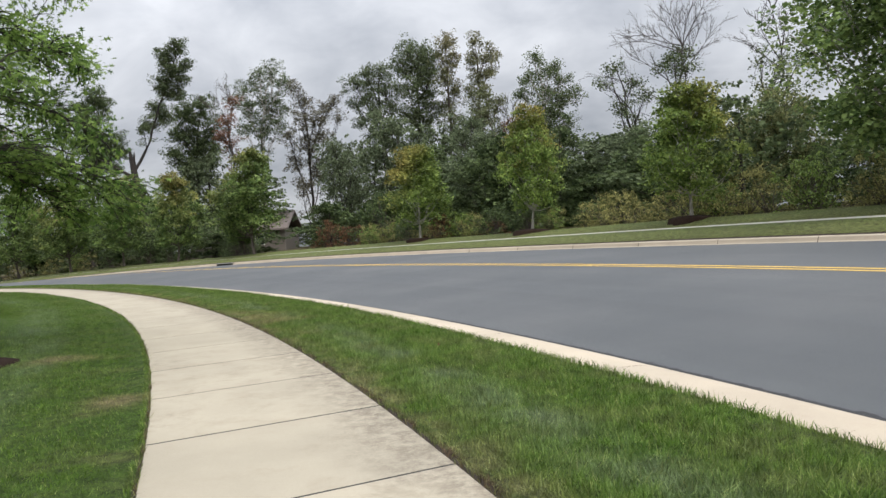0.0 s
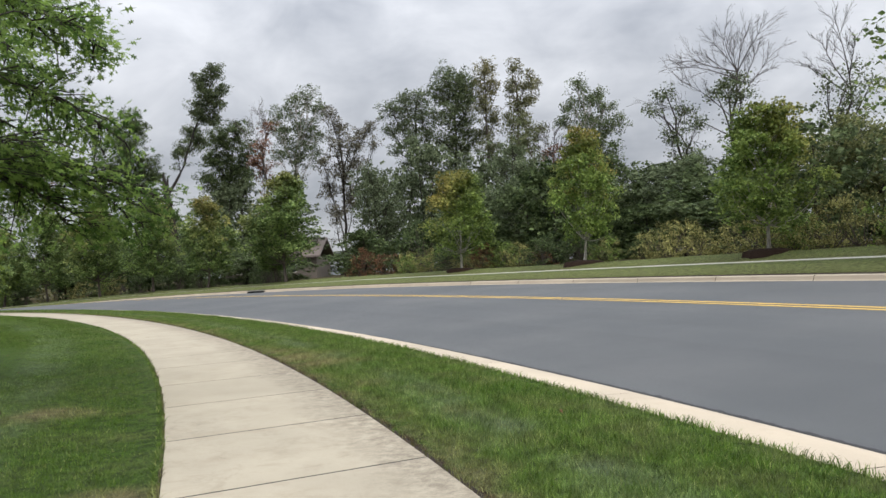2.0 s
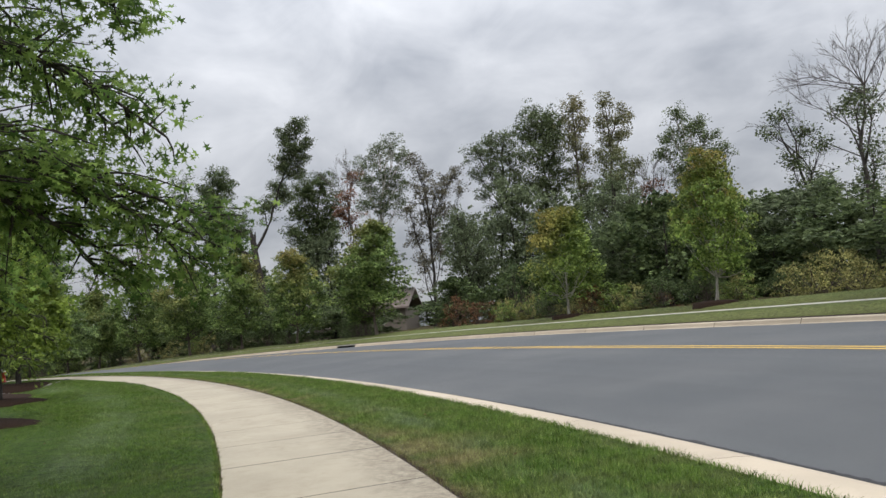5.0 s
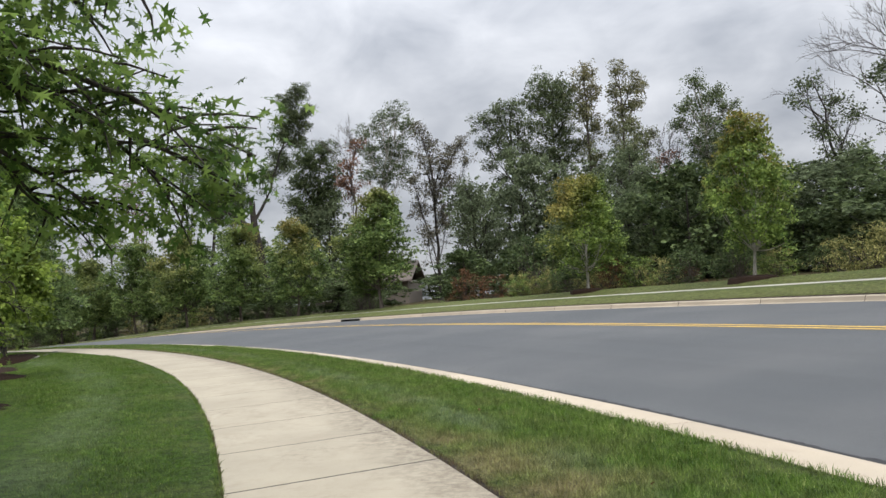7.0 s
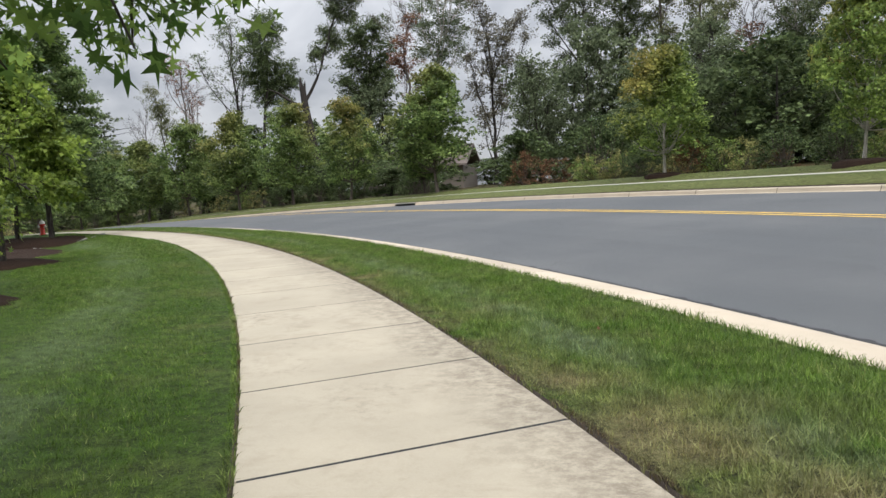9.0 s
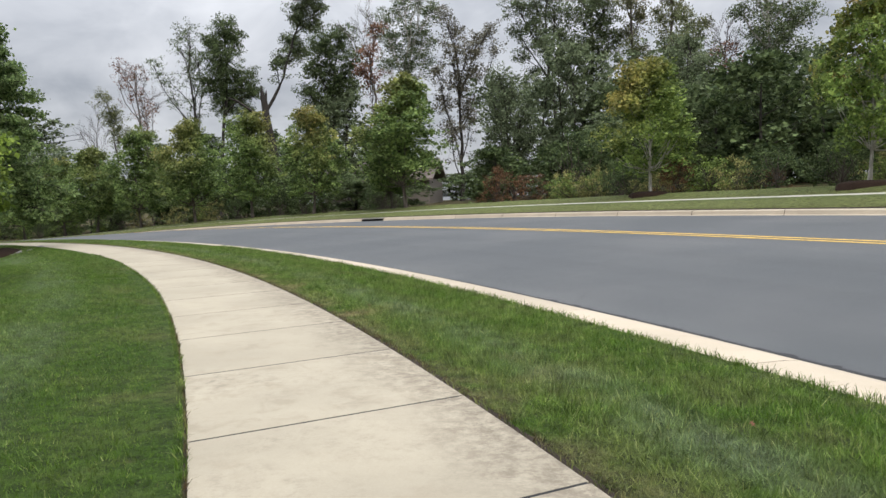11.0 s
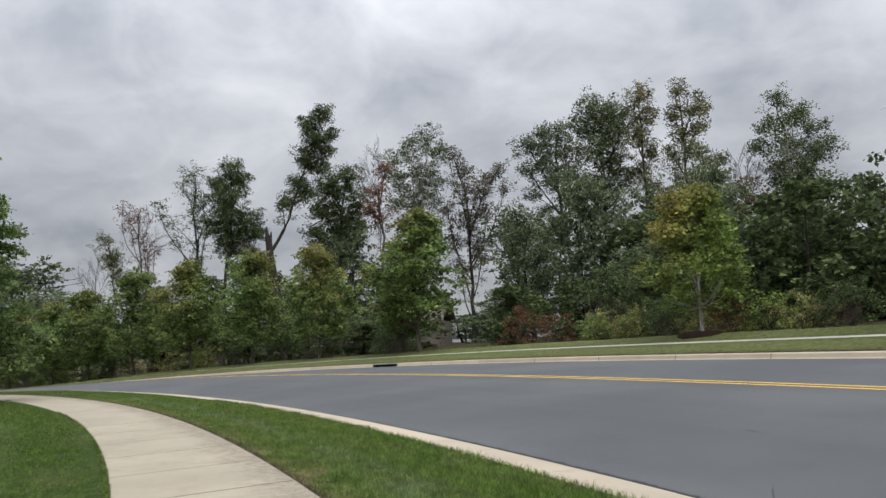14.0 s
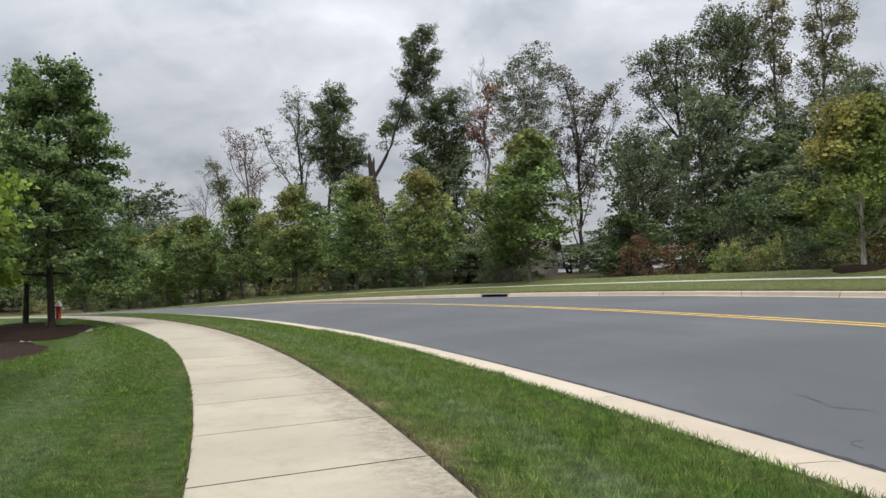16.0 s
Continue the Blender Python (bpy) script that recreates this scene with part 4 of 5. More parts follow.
def bush(kind, r, a, half, high, turn, label):
    mats = {"olive": L_YELLOWISH, "russet": L_BROWN, "lime": L_LIME, "dark": L_UNDER}
    if kind not in BUSHES:
        w_, p_, g_ = grow(hash_of(kind), 2.0, 0.035, 0.05, bush_form, 80, 46, 0.36, 0.1, shell=0.45, flat=0.8, trunks=3, limb_share=0.6, rise=0.9, top_share=0.8, gaps=0.10, rough=0.8)
        BUSHES[kind] = tree_of("shrub", label, "shrub", "shrubs at the woodland edge", spun(r, a, turn, half / 1.7, high / 2.0), w_, M_BARK, p_, 0.085, g_, mats[kind])
        return
    tagged(again(BUSHES[kind], spun(r, a, turn, half / 1.7, high / 2.0)), label)


def hash_of(word):
    return sum(ord(c) * (i + 3) for i, c in enumerate(word))


thicket = np.random.default_rng(9)
for a in np.arange(18, 44.5, 0.62):
    kind = ("olive", "olive", "dark", "olive", "dark", "russet", "olive", "lime")[int(thicket.integers(8))]
    if a < 34:
        kind = ("olive", "olive", "olive", "olive", "dark", "lime")[int(thicket.integers(6))]
    big = 2.3 if a < 34 else 1.5
    bush(kind, 101.8 + 1.7 * thicket.random() + (0.0 if a < 34 else 0.2), a + thicket.normal() * 0.2, 0.7 + 0.8 * thicket.random(), big * (0.45 + 0.6 * thicket.random()), float(thicket.random() * 360),
         {"olive": "yellowing olive shrub in the thicket", "russet": "russet-brown shrub in the thicket", "dark": "grey-green shrub in the thicket", "lime": "yellow-green shrub in the thicket"}[kind])
bush("lime", 103.2, 43.6, 0.9, 1.1, 0, "low light green shrub")
bush("lime", 103.4, 45.0, 0.8, 0.9, 90, "low light green shrub")
bush("lime", 102.6, 44.3, 1.0, 1.1, 40, "low light green shrub")
bush("dark", 104.6, 53.8, 1.1, 1.7, 70, "grey-green shrub below the wood")
bush("dark", 104.9, 55.0, 1.2, 1.5, 130, "grey-green shrub below the wood")
bush("dark", 106.0, 45.8, 2.3, 3.4, 30, "spreading layered shrub below the wood")
bush("russet", 105.4, 48.9, 1.1, 2.0, 60, "russet-red shrub below the wood")
bush("russet", 105.0, 47.3, 1.4, 1.4, 160, "russet-brown shrub below the wood")
for a in np.arange(53.5, 88, 1.6):
    kind = ("dark", "lime", "olive", "dark")[int(thicket.integers(4))]
    bush(kind, 103.0 + 1.8 * thicket.random(), a + thicket.normal() * 0.3, 0.9 + 0.5 * thicket.random(), 1.0 + 0.9 * thicket.random(), float(thicket.random() * 360), "low green shrub under the maples")

# ---- oaks on the lawn ----


def oak_points(seed, h, reach, low, per, tiers, short, low_limbs, taper):
    rng = np.random.default_rng(seed)
    w_ = Wood()
    path = bend((0, 0, -0.1), (0.1, 0.05, h), rng, 0, 0.02, 10)
    w_.limb(path, 0.125 * (1 - 0.92 * np.linspace(0, 1, 10)), 9)
    pts, way = [], []
    for k in range(tiers + len(low_limbs)):
        u = (k + 0.5 * rng.random()) / tiers
        az = k * 2.399 + rng.normal() * 0.2
        z0 = low + (h - low - 0.3) * u
        length = reach * (1 - taper * u ** 1.2) * (0.8 + 0.3 * rng.random()) * (1 - short * max(0.0, math.cos(az - 0.17)))
        tip_z = z0 + (0.55 * u - 0.16 * (1 - u)) * length
        if k >= tiers:
            az, z0, length, tip_z = low_limbs[k - tiers]
            az, u = radians(az), 0.05
        d = np.array([math.cos(az), math.sin(az), 0])
        start = np.array([0.1 * u, 0.05 * u, z0])
        end = d * length + np.array([0, 0, tip_z])
        limb = bend(start, end, rng, 0.10, 0.10, 8)
        w_.limb(limb, np.linspace(0.045 * (1 - 0.6 * u), 0.008, 8), 6)
        for j in range(34 if k >= tiers else int(14 + 12 * length / reach)):
            f = 0.28 + 0.72 * rng.random() ** 0.8
            p = np.array([np.interp(f, np.linspace(0, 1, 8), limb[:, i]) for i in (0, 1, 2)])
            across = np.cross(d, (0, 0, 1)) * rng.choice((-1, 1))
            q = p + (across * 0.85 + d * 0.5) * (0.25 + 0.75 * rng.random()) * (0.35 + 0.30 * length * (1.05 - f)) + np.array([0, 0, rng.normal() * 0.14 - 0.08])
            twig = bend(p, q, rng, 0.08, 0.1, 4)
            w_.limb(twig, np.linspace(0.012, 0.004, 4), 4)
            m = int(per * (0.6 + 0.8 * rng.random()) * (1.1 if k >= tiers else 1.0))
            tt = rng.random(m)
            pts.append(p + (q - p) * (0.2 + 0.9 * tt)[:, None] + rng.normal(size=(m, 3)) * np.array([0.13, 0.13, 0.06]))
            way.append(np.repeat(((q - p) / np.linalg.norm(q - p))[None], m, 0))
    return w_, np.concatenate(pts), rng, np.concatenate(way)


def oak(r, a, seed, h, reach, low, per, tiers, leaf, turn, label, shape=LOBED, short=0.0, low_limbs=(), taper=0.82, leaf_mat=None):
    w_, p_, g_, d_ = oak_points(seed, h, reach, low, per, tiers, short, low_limbs, taper)
    return tree_of("oak_tree", label, "tree", "oaks on the lawn", spun(r, a, turn), w_, M_BARK_DARK, p_, leaf, g_, leaf_mat or L_OAK, shape, 0.2, d_)


OAKS = ((77.55, 23.0), (76.5, 31.2), (76.4, 36.8), (78.45, 48.6), (78.6, 54.4))
oak(*OAKS[0], 101, 9.6, 3.3, 3.6, 24, 36, 0.080, 0, "pin oak with lobed leaves and low spreading branches", short=0.5, taper=0.55,
    low_limbs=((60, 2.4, 3.8, 2.25), (64, 2.3, 3.9, 2.1), (69, 2.3, 3.8, 2.0), (75, 2.3, 3.4, 1.98), (82, 2.3, 3.4, 2.0), (90, 2.4, 3.5, 2.02), (99, 2.4, 3.7, 2.05), (108, 2.4, 3.8, 2.1),
               (58, 3.1, 3.0, 3.0), (72, 3.2, 3.3, 3.1), (90, 3.2, 3.6, 3.2), (50, 4.1, 2.6, 3.95), (68, 4.2, 3.0, 4.1), (92, 4.2, 3.4, 4.2), (58, 5.2, 2.7, 5.2)))
oak(*OAKS[1], 102, 4.3, 1.55, 1.4, 18, 38, 0.078, 0, "small pin oak with lobed leaves in mulch bed", leaf_mat=L_OAK_PALE)
oak(*OAKS[2], 103, 5.0, 2.1, 1.7, 44, 46, 0.10, 150, "young pin oak with yellow-green leaves in mulch bed", DIAMOND, leaf_mat=L_OAK_PALE)
oak(*OAKS[3], 104, 8.5, 3.0, 1.95, 34, 78, 0.10, 220, "young pin oak in dark mulch bed", DIAMOND, taper=0.68, leaf_mat=L_OAK_DEEP)
oak(*OAKS[4], 105, 7.4, 3.0, 1.9, 36, 56, 0.13, 300, "young pin oak beside the hydrant", DIAMOND, taper=0.6, leaf_mat=L_OAK_DEEP)


def mulch_bed(r, a, wide, high, seed, stretch=1.0):
    rng = np.random.default_rng(seed)
    rad = np.array([0, 0.25, 0.5, 0.75, 0.92, 1.0])
    hz = np.append(np.array([0.75, 0.95, 0.9, 0.6, 0.22]) * high, -0.25)
    th = np.linspace(0, 2 * np.pi, 28, endpoint=False)
    edge = 1 + 0.10 * np.sin(th * 2 + seed) + 0.06 * rng.normal(size=28)
    V = [(wide * q * e * math.cos(t), wide * q * e * math.sin(t), z + 0.03 * high * rng.normal()) for q, z in zip(rad, hz) for t, e in zip(th, edge)]
    i = np.arange(5)[:, None] * 28
    j = np.arange(28)[None]
    F = np.stack([i + j, i + 28 + j, i + 28 + (j + 1) % 28, i + (j + 1) % 28], -1).reshape(-1, 4)
    ob = new("mulch_bed", mesh_of("mulch_bed", V, F, M_MULCH, True))
    ob.matrix_basis = spun(r, a, a) @ Matrix.Diagonal((1, stretch, 1, 1))
    tagged(ob, "mound of dark bark mulch round a tree", "mulch bed", "mulch beds")


for k, ((r, a), w, h) in enumerate(zip(OAKS, (1.25, 1.2, 1.2, 2.1, 1.7), (0.16, 0.16, 0.18, 0.36, 0.2))):
    mulch_bed(r, a, w, h, k + 1)
mulch_bed(76.4, 44.2, 1.9, 0.12, 31, 2.3)
for k, a in enumerate((24.8, 29.9, 35.3, 40.5)):
    mulch_bed(ROW, a, 0.85, 0.14, k + 20)


# ---- fire hydrant ----
def lathe(profile, segs=16, axis="z"):
    th = np.linspace(0, 2 * np.pi, segs, endpoint=False)
    P = np.array(profile, float)
    V = np.stack([P[:, 0:1] * np.cos(th), P[:, 0:1] * np.sin(th), np.repeat(P[:, 1:2], segs, 1)], -1).reshape(-1, 3)
    if axis == "x":
        V = V[:, [2, 0, 1]]
    i = np.arange(len(P) - 1)[:, None] * segs
    j = np.arange(segs)[None]
    return V, np.stack([i + j, i + (j + 1) % segs, i + segs + (j + 1) % segs, i + segs + j], -1).reshape(-1, 4)


def hydrant(r, a):
    t = thing("fire_hydrant", spun(r, a, 20), "red fire hydrant with white bonnet", "fire hydrant")
    piece("barrel", mesh_of("barrel", *lathe([(0.0, -0.05), (0.16, -0.05), (0.16, 0.04), (0.11, 0.06), (0.10, 0.30), (0.11, 0.48), (0.15, 0.50), (0.15, 0.55), (0.0, 0.55)]), M_RED, True), t)
    piece("bonnet", mesh_of("bonnet", *lathe([(0.14, 0.55), (0.13, 0.62), (0.09, 0.70), (0.04, 0.74), (0.03, 0.79), (0.0, 0.79)]), M_WHITE, True), t, "white bonnet")
    for sgn in (-1, 1):
        v, f = lathe([(0.055, 0.09), (0.055, 0.15), (0.07, 0.15), (0.07, 0.19), (0.0, 0.20)], 12, "x")
        v = v * np.array([sgn, 1, 1]) + np.array([0, 0, 0.42])
        piece("nozzle", mesh_of("nozzle", v, f, M_WHITE, True), t, "white nozzle cap")


hydrant(80.0, 55.0)

# ---- grass blades beside the path ----


def blades(name, r0, r1, a0, a1, count, h0, h1, seed, label, simple=False, wide=1.0):
    rng = np.random.default_rng(seed)
    r = r0 + (r1 - r0) * rng.random(count)
    a = a0 + (a1 - a0) * rng.random(count) ** 1.1
    x, y = polar(r, a)
    z = land(r, a) + 0.0
    patch = 0.75 + 0.5 * np.sin(x * 2.3 + np.sin(y * 1.7) * 2) * np.sin(y * 1.9 + x)
    h = (h0 + (h1 - h0) * rng.random(count)) * (0.75 + 0.35 * patch)
    th = rng.random(count) * 2 * np.pi
    tilt = rng.normal(size=(count, 2)) * 0.55
    if r1 - r0 > 0.5:
        h *= 0.45 + 0.55 * np.clip(np.minimum(r - r0, r1 - r) / 0.35, 0, 1)
    w = (0.0016 + 0.0024 * rng.random(count)) * wide
    P = np.stack([x, y, z], -1)
    S = np.stack([np.cos(th) * w, np.sin(th) * w, np.zeros(count)], -1)
    mid = P + np.stack([tilt[:, 0] * h * 0.35, tilt[:, 1] * h * 0.35, h * 0.6], -1)
    tip = P + np.stack([tilt[:, 0] * h, tilt[:, 1] * h, h * (1.05 - 0.25 * np.hypot(tilt[:, 0], tilt[:, 1]).clip(0, 2))], -1)
    V = np.stack([P - S, P + S, mid + S * 0.8, tip, mid - S * 0.8], 1).reshape(-1, 3)
    b = np.arange(count)[:, None] * 5
    if simple:
        V = np.stack([P - S * 1.2, P + S * 1.2, tip], 1).reshape(-1, 3)
        b = np.arange(count)[:, None] * 3
    me = mesh_of(name, V, b + np.array([[0, 1, 2]]), M_BLADE) if simple else mesh_of(name, V, [b + np.array([[0, 1, 2, 4]]), b + np.array([[4, 2, 3]])], M_BLADE)
    tagged(new(name, me), label, "grass", kind="stuff")


blades("verge_grass", WALK_OUT + 0.03, KERB_IN - 0.01, 16.0, 38, 270000, 0.04, 0.095, 41, "green and straw-coloured grass blades beside the kerb", True)
blades("lawn_grass", 76.8, WALK_IN - 0.02, 17.5, 36, 260000, 0.022, 0.055, 42, "mown green lawn grass blades", True)
blades("lawn_grass", 76.8, WALK_IN - 0.02, 35.6, 52, 80000, 0.03, 0.06, 45, "mown green lawn grass blades", True, 2.2)
blades("verge_grass", WALK_OUT + 0.03, KERB_IN - 0.01, 37.6, 58, 70000, 0.04, 0.085, 46, "green grass blades beside the kerb", True, 2.2)
for k, (r0, r1) in enumerate(((KERB_IN - 0.09, KERB_IN + 0.03), (WALK_OUT, WALK_OUT + 0.06), (WALK_IN - 0.06, WALK_IN))):
    blades("edge_grass", r0, r1, 16, 42, (11000, 5000, 7000)[k], 0.03, (0.085, 0.06, 0.07)[k], 50 + k, "longer grass blades hanging over the concrete edge")


# ---- paved pieces ----
def slab(r0, r1, a0, a1, ztop, thick=0.12, bev=0.012, n=3, skew=0.0):
    """One concrete slab between two radii and two angles, with softened rim."""
    angs = np.linspace(a0, a1, n)
    da = np.degrees(bev / r0)
    ring_o = [(r0, t) for t in angs] + [(r1, t) for t in angs[::-1]]
    ring_i = [(r0 + bev, np.clip(t, a0 + da, a1 - da)) for t in angs] + [(r1 - bev, np.clip(t, a0 + da, a1 - da)) for t in angs[::-1]]
    V = []
    for ring_, dz in ((ring_o, -thick), (ring_o, -bev), (ring_i, 0.0)):
        for r, t in ring_:
            x, y = polar(r, t + skew * (r - (r0 + r1) / 2))
            V.append((x, y, float(ztop(r, t)) + dz))
    m = 2 * n
    F = []
    for k in (0, 1):
        for j in range(m):
            F.append((k * m + j, k * m + (j + 1) % m, (k + 1) * m + (j + 1) % m, (k + 1) * m + j))
    top = [(2 * m + j, 2 * m + j + 1, 2 * m + m - 2 - j, 2 * m + m - 1 - j) for j in range(n - 1)]
    F = np.array(F)[:, ::-1]
    return np.array(V), np.concatenate((F, np.array(top)))


joints = [19.25 + 1.207 * k + {5: 0.15, 6: 0.06}.get(k, 0.0) for k in range(-24, 62)]
wide_joints = {24 + math.floor(5.5 * k) for k in range(-4, 8)}
sidewalk = tagged(new("pavement"), "pale beige concrete sidewalk with dark joints and stains", "sidewalk", kind="structure")
for k, (a0, a1) in enumerate(zip(joints[:-1], joints[1:])):
    g0, g1 = (np.degrees((0.013 if q in wide_joints else 0.010) / 81) for q in (k, k + 1))
    v, f = slab(WALK_IN, WALK_OUT, a0 + g0, a1 - g1, lambda r, t: near_z(t) + 0.004, bev=0.003, skew=0.115)
    piece("slab", mesh_of("slab", v, f, M_WALK), sidewalk)
for k, a0 in enumerate(joints):
    w_ = np.degrees(0.03 / 81)
    v, f = slab(WALK_IN + 0.01, WALK_OUT - 0.01, a0 - w_, a0 + w_, lambda r, t: near_z(t) + 0.0025, 0.05, 0.001, 2, 0.115)
    piece("joint_filler", mesh_of("joint_filler", v, f, M_BLACK), sidewalk, "dark joint between slabs")
far_walk = tagged(new("far_pavement"), "pale concrete footpath behind the far verge", "sidewalk", kind="structure")
for a0 in np.arange(-4, 92, 1.0):
    v, f = slab(FW_IN, FW_OUT, a0 + 0.004, a0 + 0.996, lambda r, t: land(r, t) + 0.02)
    piece("slab", mesh_of("slab", v, f, M_FARWALK), far_walk)


def kerb_piece(profile, a0, a1, ztop, n=5):
    angs = np.linspace(a0, a1, n)
    P = np.array(profile)
    V = []
    for t in angs:
        for r, dz in P:
            x, y = polar(r, t)
            V.append((x, y, float(ztop(t)) + dz))
    m = len(P)
    i = np.arange(n - 1)[:, None] * m
    j = np.arange(m)[None]
    F = np.stack([i + j, i + (j + 1) % m, i + m + (j + 1) % m, i + m + j], -1).reshape(-1, 4)
    return np.array(V), F


NEAR_PROFILE = [(KERB_IN, -0.3), (KERB_IN, -0.012), (KERB_IN + 0.015, 0.0), (KERB_IN + 0.42, -0.008), (KERB_IN + 0.54, -0.022), (KERB_IN + 0.70, -0.075), (ROAD_IN - 0.03, -0.095), (ROAD_IN - 0.03, -0.3)]
FAR_PROFILE = [(ROAD_OUT + 0.01, -0.3), (ROAD_OUT + 0.01, 0.002), (FKERB - 0.06, -0.008), (FKERB - 0.03, 0.02), (FKERB, 0.125), (FKERB + 0.03, 0.15), (FKERB + 0.13, 0.155), (FKERB + 0.15, 0.14), (FKERB + 0.15, -0.3)]
kerb_near = tagged(new("kerb"), "pale concrete kerb with grass hanging over it", "kerb", kind="structure")
kerb_far = tagged(new("far_kerb"), "pale concrete kerb and gutter", "kerb", kind="structure")
for a0 in np.arange(-11.2, 98, 2.05):
    v, f = kerb_piece(NEAR_PROFILE, a0 + 0.004, a0 + 2.046, near_z)
    piece("kerb_stone", mesh_of("kerb_stone", v, f, M_KERB), kerb_near)
DRAIN = 49.15
cuts = [a for a in np.arange(-11.0, 98, 2.0) if abs(a - DRAIN) > 1.3] + [DRAIN - 0.58, DRAIN + 0.58]
cuts.sort()
for a0, a1 in zip(cuts[:-1], cuts[1:]):
    if abs((a0 + a1) / 2 - DRAIN) < 0.2:
        continue
    v, f = kerb_piece(FAR_PROFILE, a0 + 0.006, a1 - 0.006, far_z)
    piece("kerb_stone", mesh_of("kerb_stone", v, f, M_KERB), kerb_far)

# storm drain in the far kerb
drain = thing("storm_drain", (0, 0, 0), "storm drain inlet with dark opening under concrete lid", "storm drain")
v, f = kerb_piece([(ROAD_OUT + 0.01, -0.3), (ROAD_OUT + 0.01, -0.03), (FKERB + 0.10, -0.06), (FKERB + 0.10, -0.3)], DRAIN - 0.57, DRAIN + 0.57, far_z)
piece("sill", mesh_of("sill", v, f, M_CRACK), drain)
# Solid block coloured near-black in place of the shade inside the inlet.
v, f = kerb_piece([(FKERB + 0.10, -0.3), (FKERB + 0.10, 0.10), (FKERB + 0.2, 0.10), (FKERB + 0.2, -0.3)], DRAIN - 0.57, DRAIN + 0.57, far_z)
piece("opening", mesh_of("opening", v, f, M_BLACK), drain)
v, f = kerb_piece([(FKERB - 0.03, 0.105), (FKERB - 0.03, 0.16), (FKERB + 1.0, 0.19), (FKERB + 1.0, 0.105)], DRAIN - 0.6, DRAIN + 0.6, far_z)
piece("lid", mesh_of("lid", v, f, M_FARWALK), drain, "flat concrete lid")

# ---- house behind the trees and overhead cables ----


def box(x0, x1, y0, y1, z0, z1, bev=0.02):
    bm = bmesh.new()
    bmesh.ops.create_cube(bm, size=1)
    for q in bm.verts:
        q.co = Vector(((x0 + x1) / 2 + q.co.x * (x1 - x0), (y0 + y1) / 2 + q.co.y * (y1 - y0), (z0 + z1) / 2 + q.co.z * (z1 - z0)))
    bmesh.ops.bevel(bm, geom=bm.edges[:], offset=bev, segments=1, affect="EDGES")
    return bm


def part(name, bm, mat, parent, label=""):
    me = bpy.data.meshes.new(name)
    bm.to_mesh(me)
    bm.free()
    me.materials.append(mat)
    return piece(name, me, parent, label)


M_SIDING = mat_plain("brown_siding", (0.17, 0.145, 0.12), 0.8, 3, 0.1, 0.1)
M_ROOF = mat_plain("brown_shingles", (0.20, 0.165, 0.145), 0.9, 14, 0.3, 0.6)
M_PANE = mat_plain("dark_pane", (0.03, 0.035, 0.04), 0.1, 3, 0.1, 0.0)


def house(r, a):
    x, y, z = rz(r, a)
    t = thing("house", Matrix.Translation((x, y, z)) @ Matrix.Rotation(radians(a - 90 + 25), 4, "Z"), "brown house with grey-brown shingle gable roof behind trees", "house")
    part("wall", box(-5.5, 5.5, -4, 4, -0.3, 2.7), M_SIDING, t)
    bm = bmesh.new()
    for sx in (-6.0, 6.0):
        for yy, zz in ((-4.6, 2.55), (0, 4.7), (4.6, 2.55), (4.6, 2.75), (0, 4.95), (-4.6, 2.75)):
            bm.verts.new((sx, yy, zz))
    bm.verts.ensure_lookup_table()
    v = list(bm.verts)
    for i in range(6):
        j = (i + 1) % 6
        bm.faces.new((v[i], v[j], v[6 + j], v[6 + i]))
    bm.faces.new(v[:6])
    bm.faces.new(v[6:][::-1])
    bmesh.ops.recalc_face_normals(bm, faces=bm.faces[:])
    part("roof", bm, M_ROOF, t, "grey-brown shingle roof")
    for xx in (-3.6, -0.8, 2.6):
        wn_ = part("window", box(xx - 0.55, xx + 0.55, -4.06, -3.98, 0.9, 2.2), M_WHITE, t, "white-framed window")
        part("pane", box(xx - 0.47, xx + 0.47, -4.09, -4.05, 0.98, 2.12, 0.005), M_PANE, wn_)


house(126, 64.4)


def cable(a0, z0, a1, z1, r):
    p0, p1 = polar(r, a0), polar(r, a1)
    n = 16
    t_ = np.linspace(0, 1, n)
    path = np.stack([p0[0] + (p1[0] - p0[0]) * t_, p0[1] + (p1[1] - p0[1]) * t_, z0 + (z1 - z0) * t_ - 0.8 * np.sin(np.pi * t_)], -1)
    v_, f_ = tube(path, np.full(n, 0.035), 6)
    tagged(new("overhead_cable", mesh_of("overhead_cable", v_, f_, M_BLACK, True)), "black overhead cable between distant trees", "cable", "overhead cables")


cable(96.0, 13.4, 88.7, 12.6, 138)
cable(96.0, 12.6, 88.7, 11.9, 138)


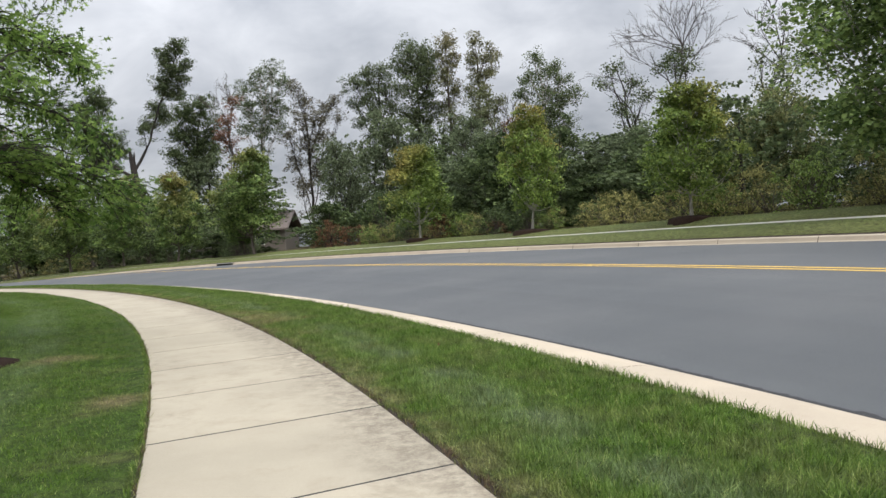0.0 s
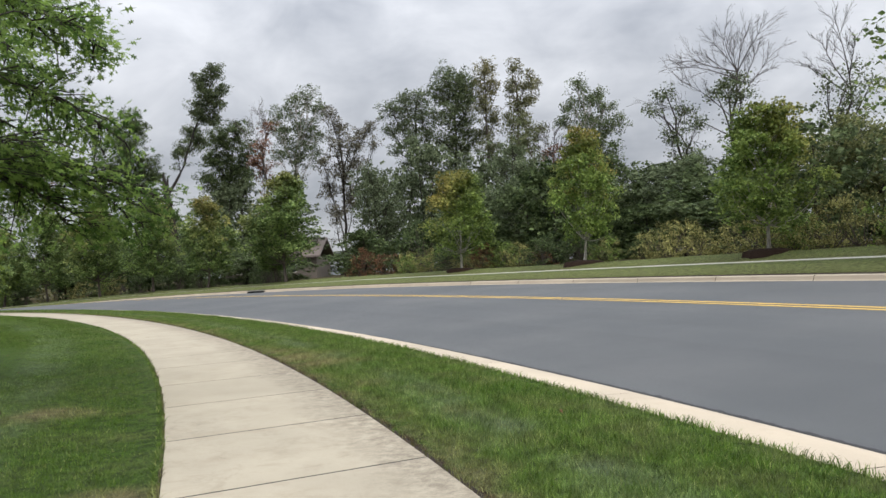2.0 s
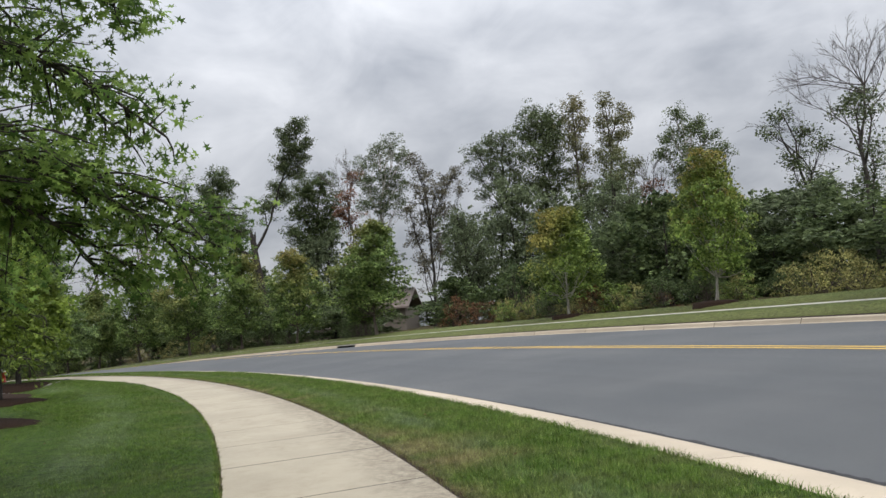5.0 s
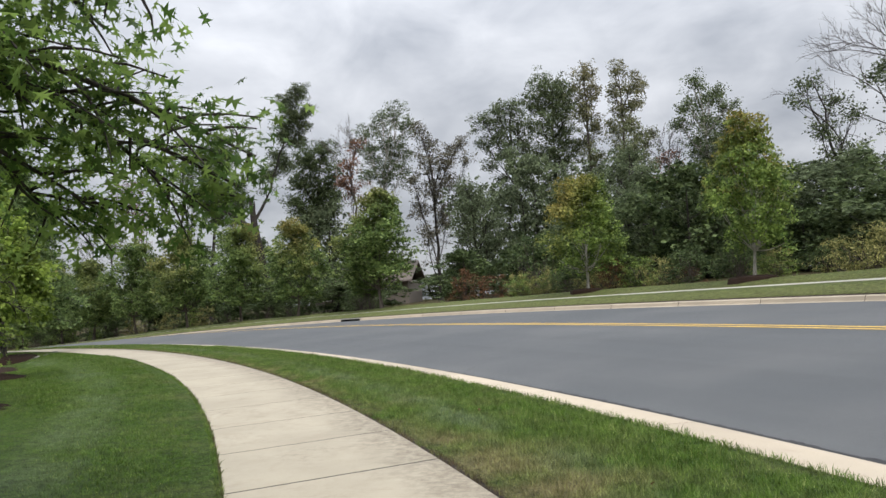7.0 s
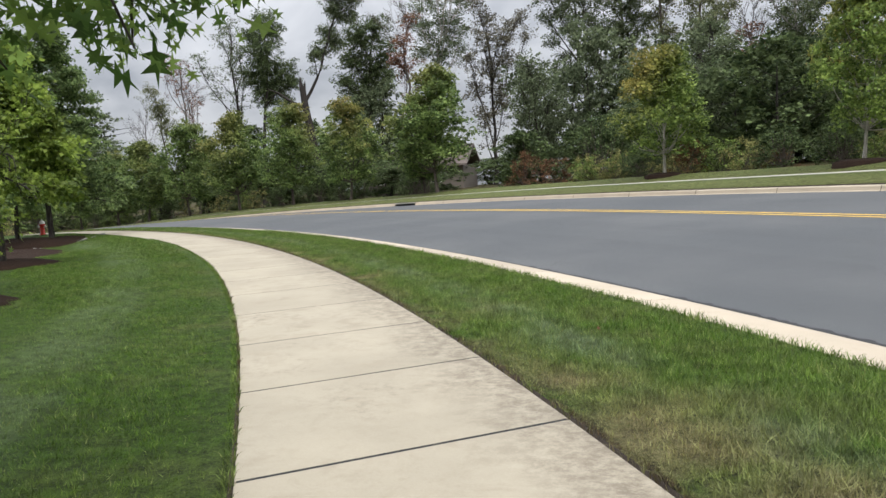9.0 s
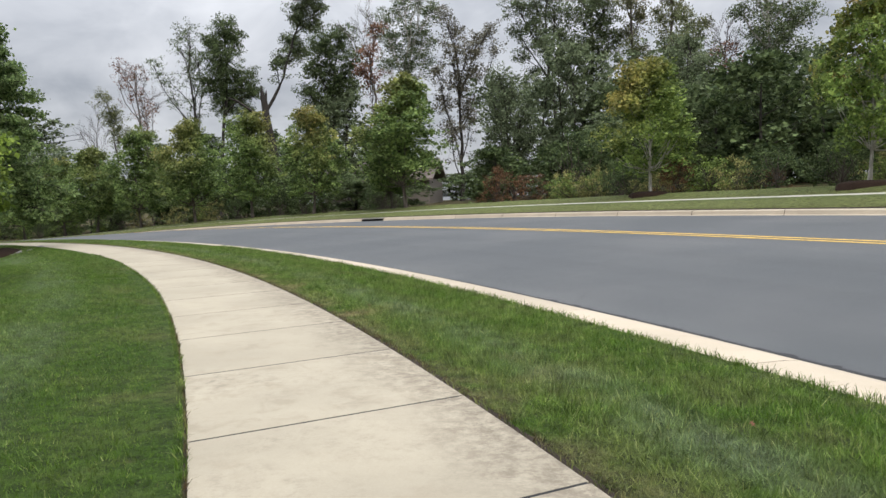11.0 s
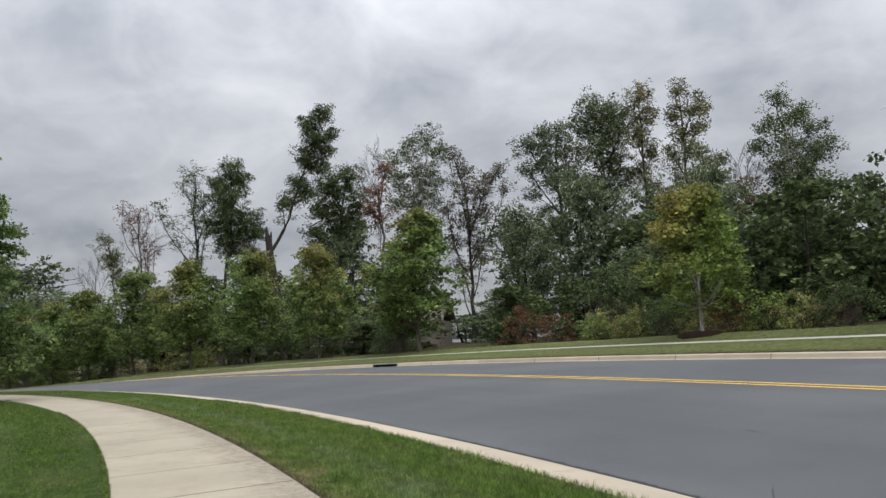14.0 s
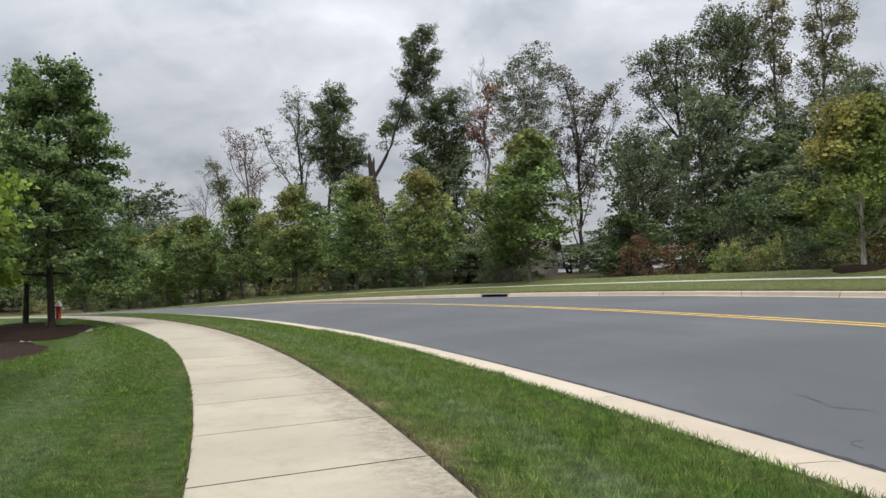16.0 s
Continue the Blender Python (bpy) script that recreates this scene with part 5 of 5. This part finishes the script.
# ---- cracks and litter ----
def crack(r0, a0, r1, a1, seed, wide=0.012):
    rng = np.random.default_rng(seed)
    n = 14
    t_ = np.linspace(0, 1, n)
    r = r0 + (r1 - r0) * t_ + np.cumsum(rng.normal(size=n)) * 0.03
    a = a0 + (a1 - a0) * t_ + np.cumsum(rng.normal(size=n)) * 0.02
    w = wide * (0.4 + 0.8 * rng.random(n)) * np.sin(np.pi * np.clip(t_, 0.06, 0.94))
    x0, y0 = polar(r - w, a)
    x1, y1 = polar(r + w, a + np.degrees(w / 90))
    z = road_z(r, a) + 0.004
    V = np.stack([np.stack([x0, y0, z], -1), np.stack([x1, y1, z], -1)], 1).reshape(-1, 3)
    i = np.arange(n - 1)[:, None] * 2
    tagged(new("road_crack", mesh_of("road_crack", V, i + np.array([[0, 1, 3, 2]]), M_CRACK)), "thin dark crack in the asphalt", "road crack", kind="structure")


def edge_joint(a0, a1, seed):
    """Ragged dark joint between the near gutter and the asphalt."""
    n = 1400
    a = np.linspace(a0, a1, n)
    w = np.array([0.028 + 0.15 * max(0.0, noise.fractal(Vector((t * 5.0, seed, 0)), 0.6, 2.0, 4)) + 0.02 * noise.noise(Vector((t * 22, seed, 3))) for t in a]).clip(0.006)
    V = []
    for r, dz in ((np.full(n, ROAD_IN - 0.035), 0.001), (ROAD_IN + w, 0.004)):
        x, y = polar(r, a)
        V.append(np.stack([x, y, road_z(np.full(n, ROAD_IN + 0.02), a) + dz], -1))
    V = np.concatenate(V)
    i = np.arange(n - 1)[:, None]
    tagged(new("road_joint", mesh_of("road_joint", V, i + np.array([[0, n, n + 1, 1]]), M_CRACK)), "ragged dark joint between gutter and asphalt", "road joint", kind="structure")


edge_joint(14.0, 70.0, 7.0)
for k in range(6):
    q = np.random.default_rng(200 + k).random(5)
    r0, a0 = 85.4 + 4.2 * q[0], 17 + 24 * q[1]
    crack(r0, a0, r0 + 0.5 * (q[2] - 0.5), a0 + 0.12 + 0.2 * q[3], 300 + k, 0.003 + 0.003 * q[4])
for k, (r0, a0, r1, a1) in enumerate(((85.1, 30.4, 86.0, 30.9), (86.1, 30.95, 87.0, 31.2), (87.35, 31.9, 87.5, 32.1), (86.2, 33.4, 86.0, 32.9), (86.0, 32.95, 86.1, 32.6), (85.1, 32.05, 85.7, 32.2), (87.5, 28.4, 87.5, 27.9))):
    crack(r0, a0, r1, a1, 400 + k, 0.007)

leaf_me = leaves("fallen_leaf", [(0, 0, 0)], 0.05, np.random.default_rng(1), mat_plain("dead_leaf", (0.15, 0.06, 0.03), 0.8, 30, 0.3, 0.3), LOBED)
for k, (r, a) in enumerate(((78.6, 25.6), (83.1, 26.8), (82.5, 30.6), (79.4, 24.7), (82.9, 24.3), (78.2, 27.9), (83.4, 21.0))):
    ob = new("fallen_leaf", leaf_me)
    ob.matrix_basis = spun(r, a, 70 * k) @ Matrix.Translation((0, 0, 0.06)) @ Matrix.Rotation(0.5, 4, "X")
    tagged(ob, "curled brown dead leaf lying on grass", "leaf", "fallen leaves")


def stone(r, a, size, seed):
    rng = np.random.default_rng(seed)
    bm = bmesh.new()
    bmesh.ops.create_icosphere(bm, subdivisions=1, radius=size)
    for q in bm.verts:
        q.co = Vector((q.co.x * 1.3, q.co.y, q.co.z * 0.6)) * (0.8 + 0.4 * rng.random())
    me = bpy.data.meshes.new("stone")
    bm.to_mesh(me)
    bm.free()
    me.materials.append(M_STONE)
    ob = new("stone", me)
    ob.matrix_basis = spun(r, a, 360 * rng.random()) @ Matrix.Translation((0, 0, size * 0.3))
    tagged(ob, "small pale grey stone at the mulch edge", "stone", "stones round the mulch bed")


M_STONE = mat_plain("pale_stone", (0.22, 0.21, 0.2), 0.85, 10, 0.3, 0.4)
for k in range(11):
    q = np.random.default_rng(600 + k).random(4)
    t_ = radians(190 + 120 * q[3])
    w_ = 1.95 + 0.2 * q[1]
    stone(78.45 + w_ * math.cos(t_ + 0.9), 48.6 + math.degrees(w_ * math.sin(t_ + 0.9) / 78.45), 0.04 + 0.06 * q[0], 700 + k)
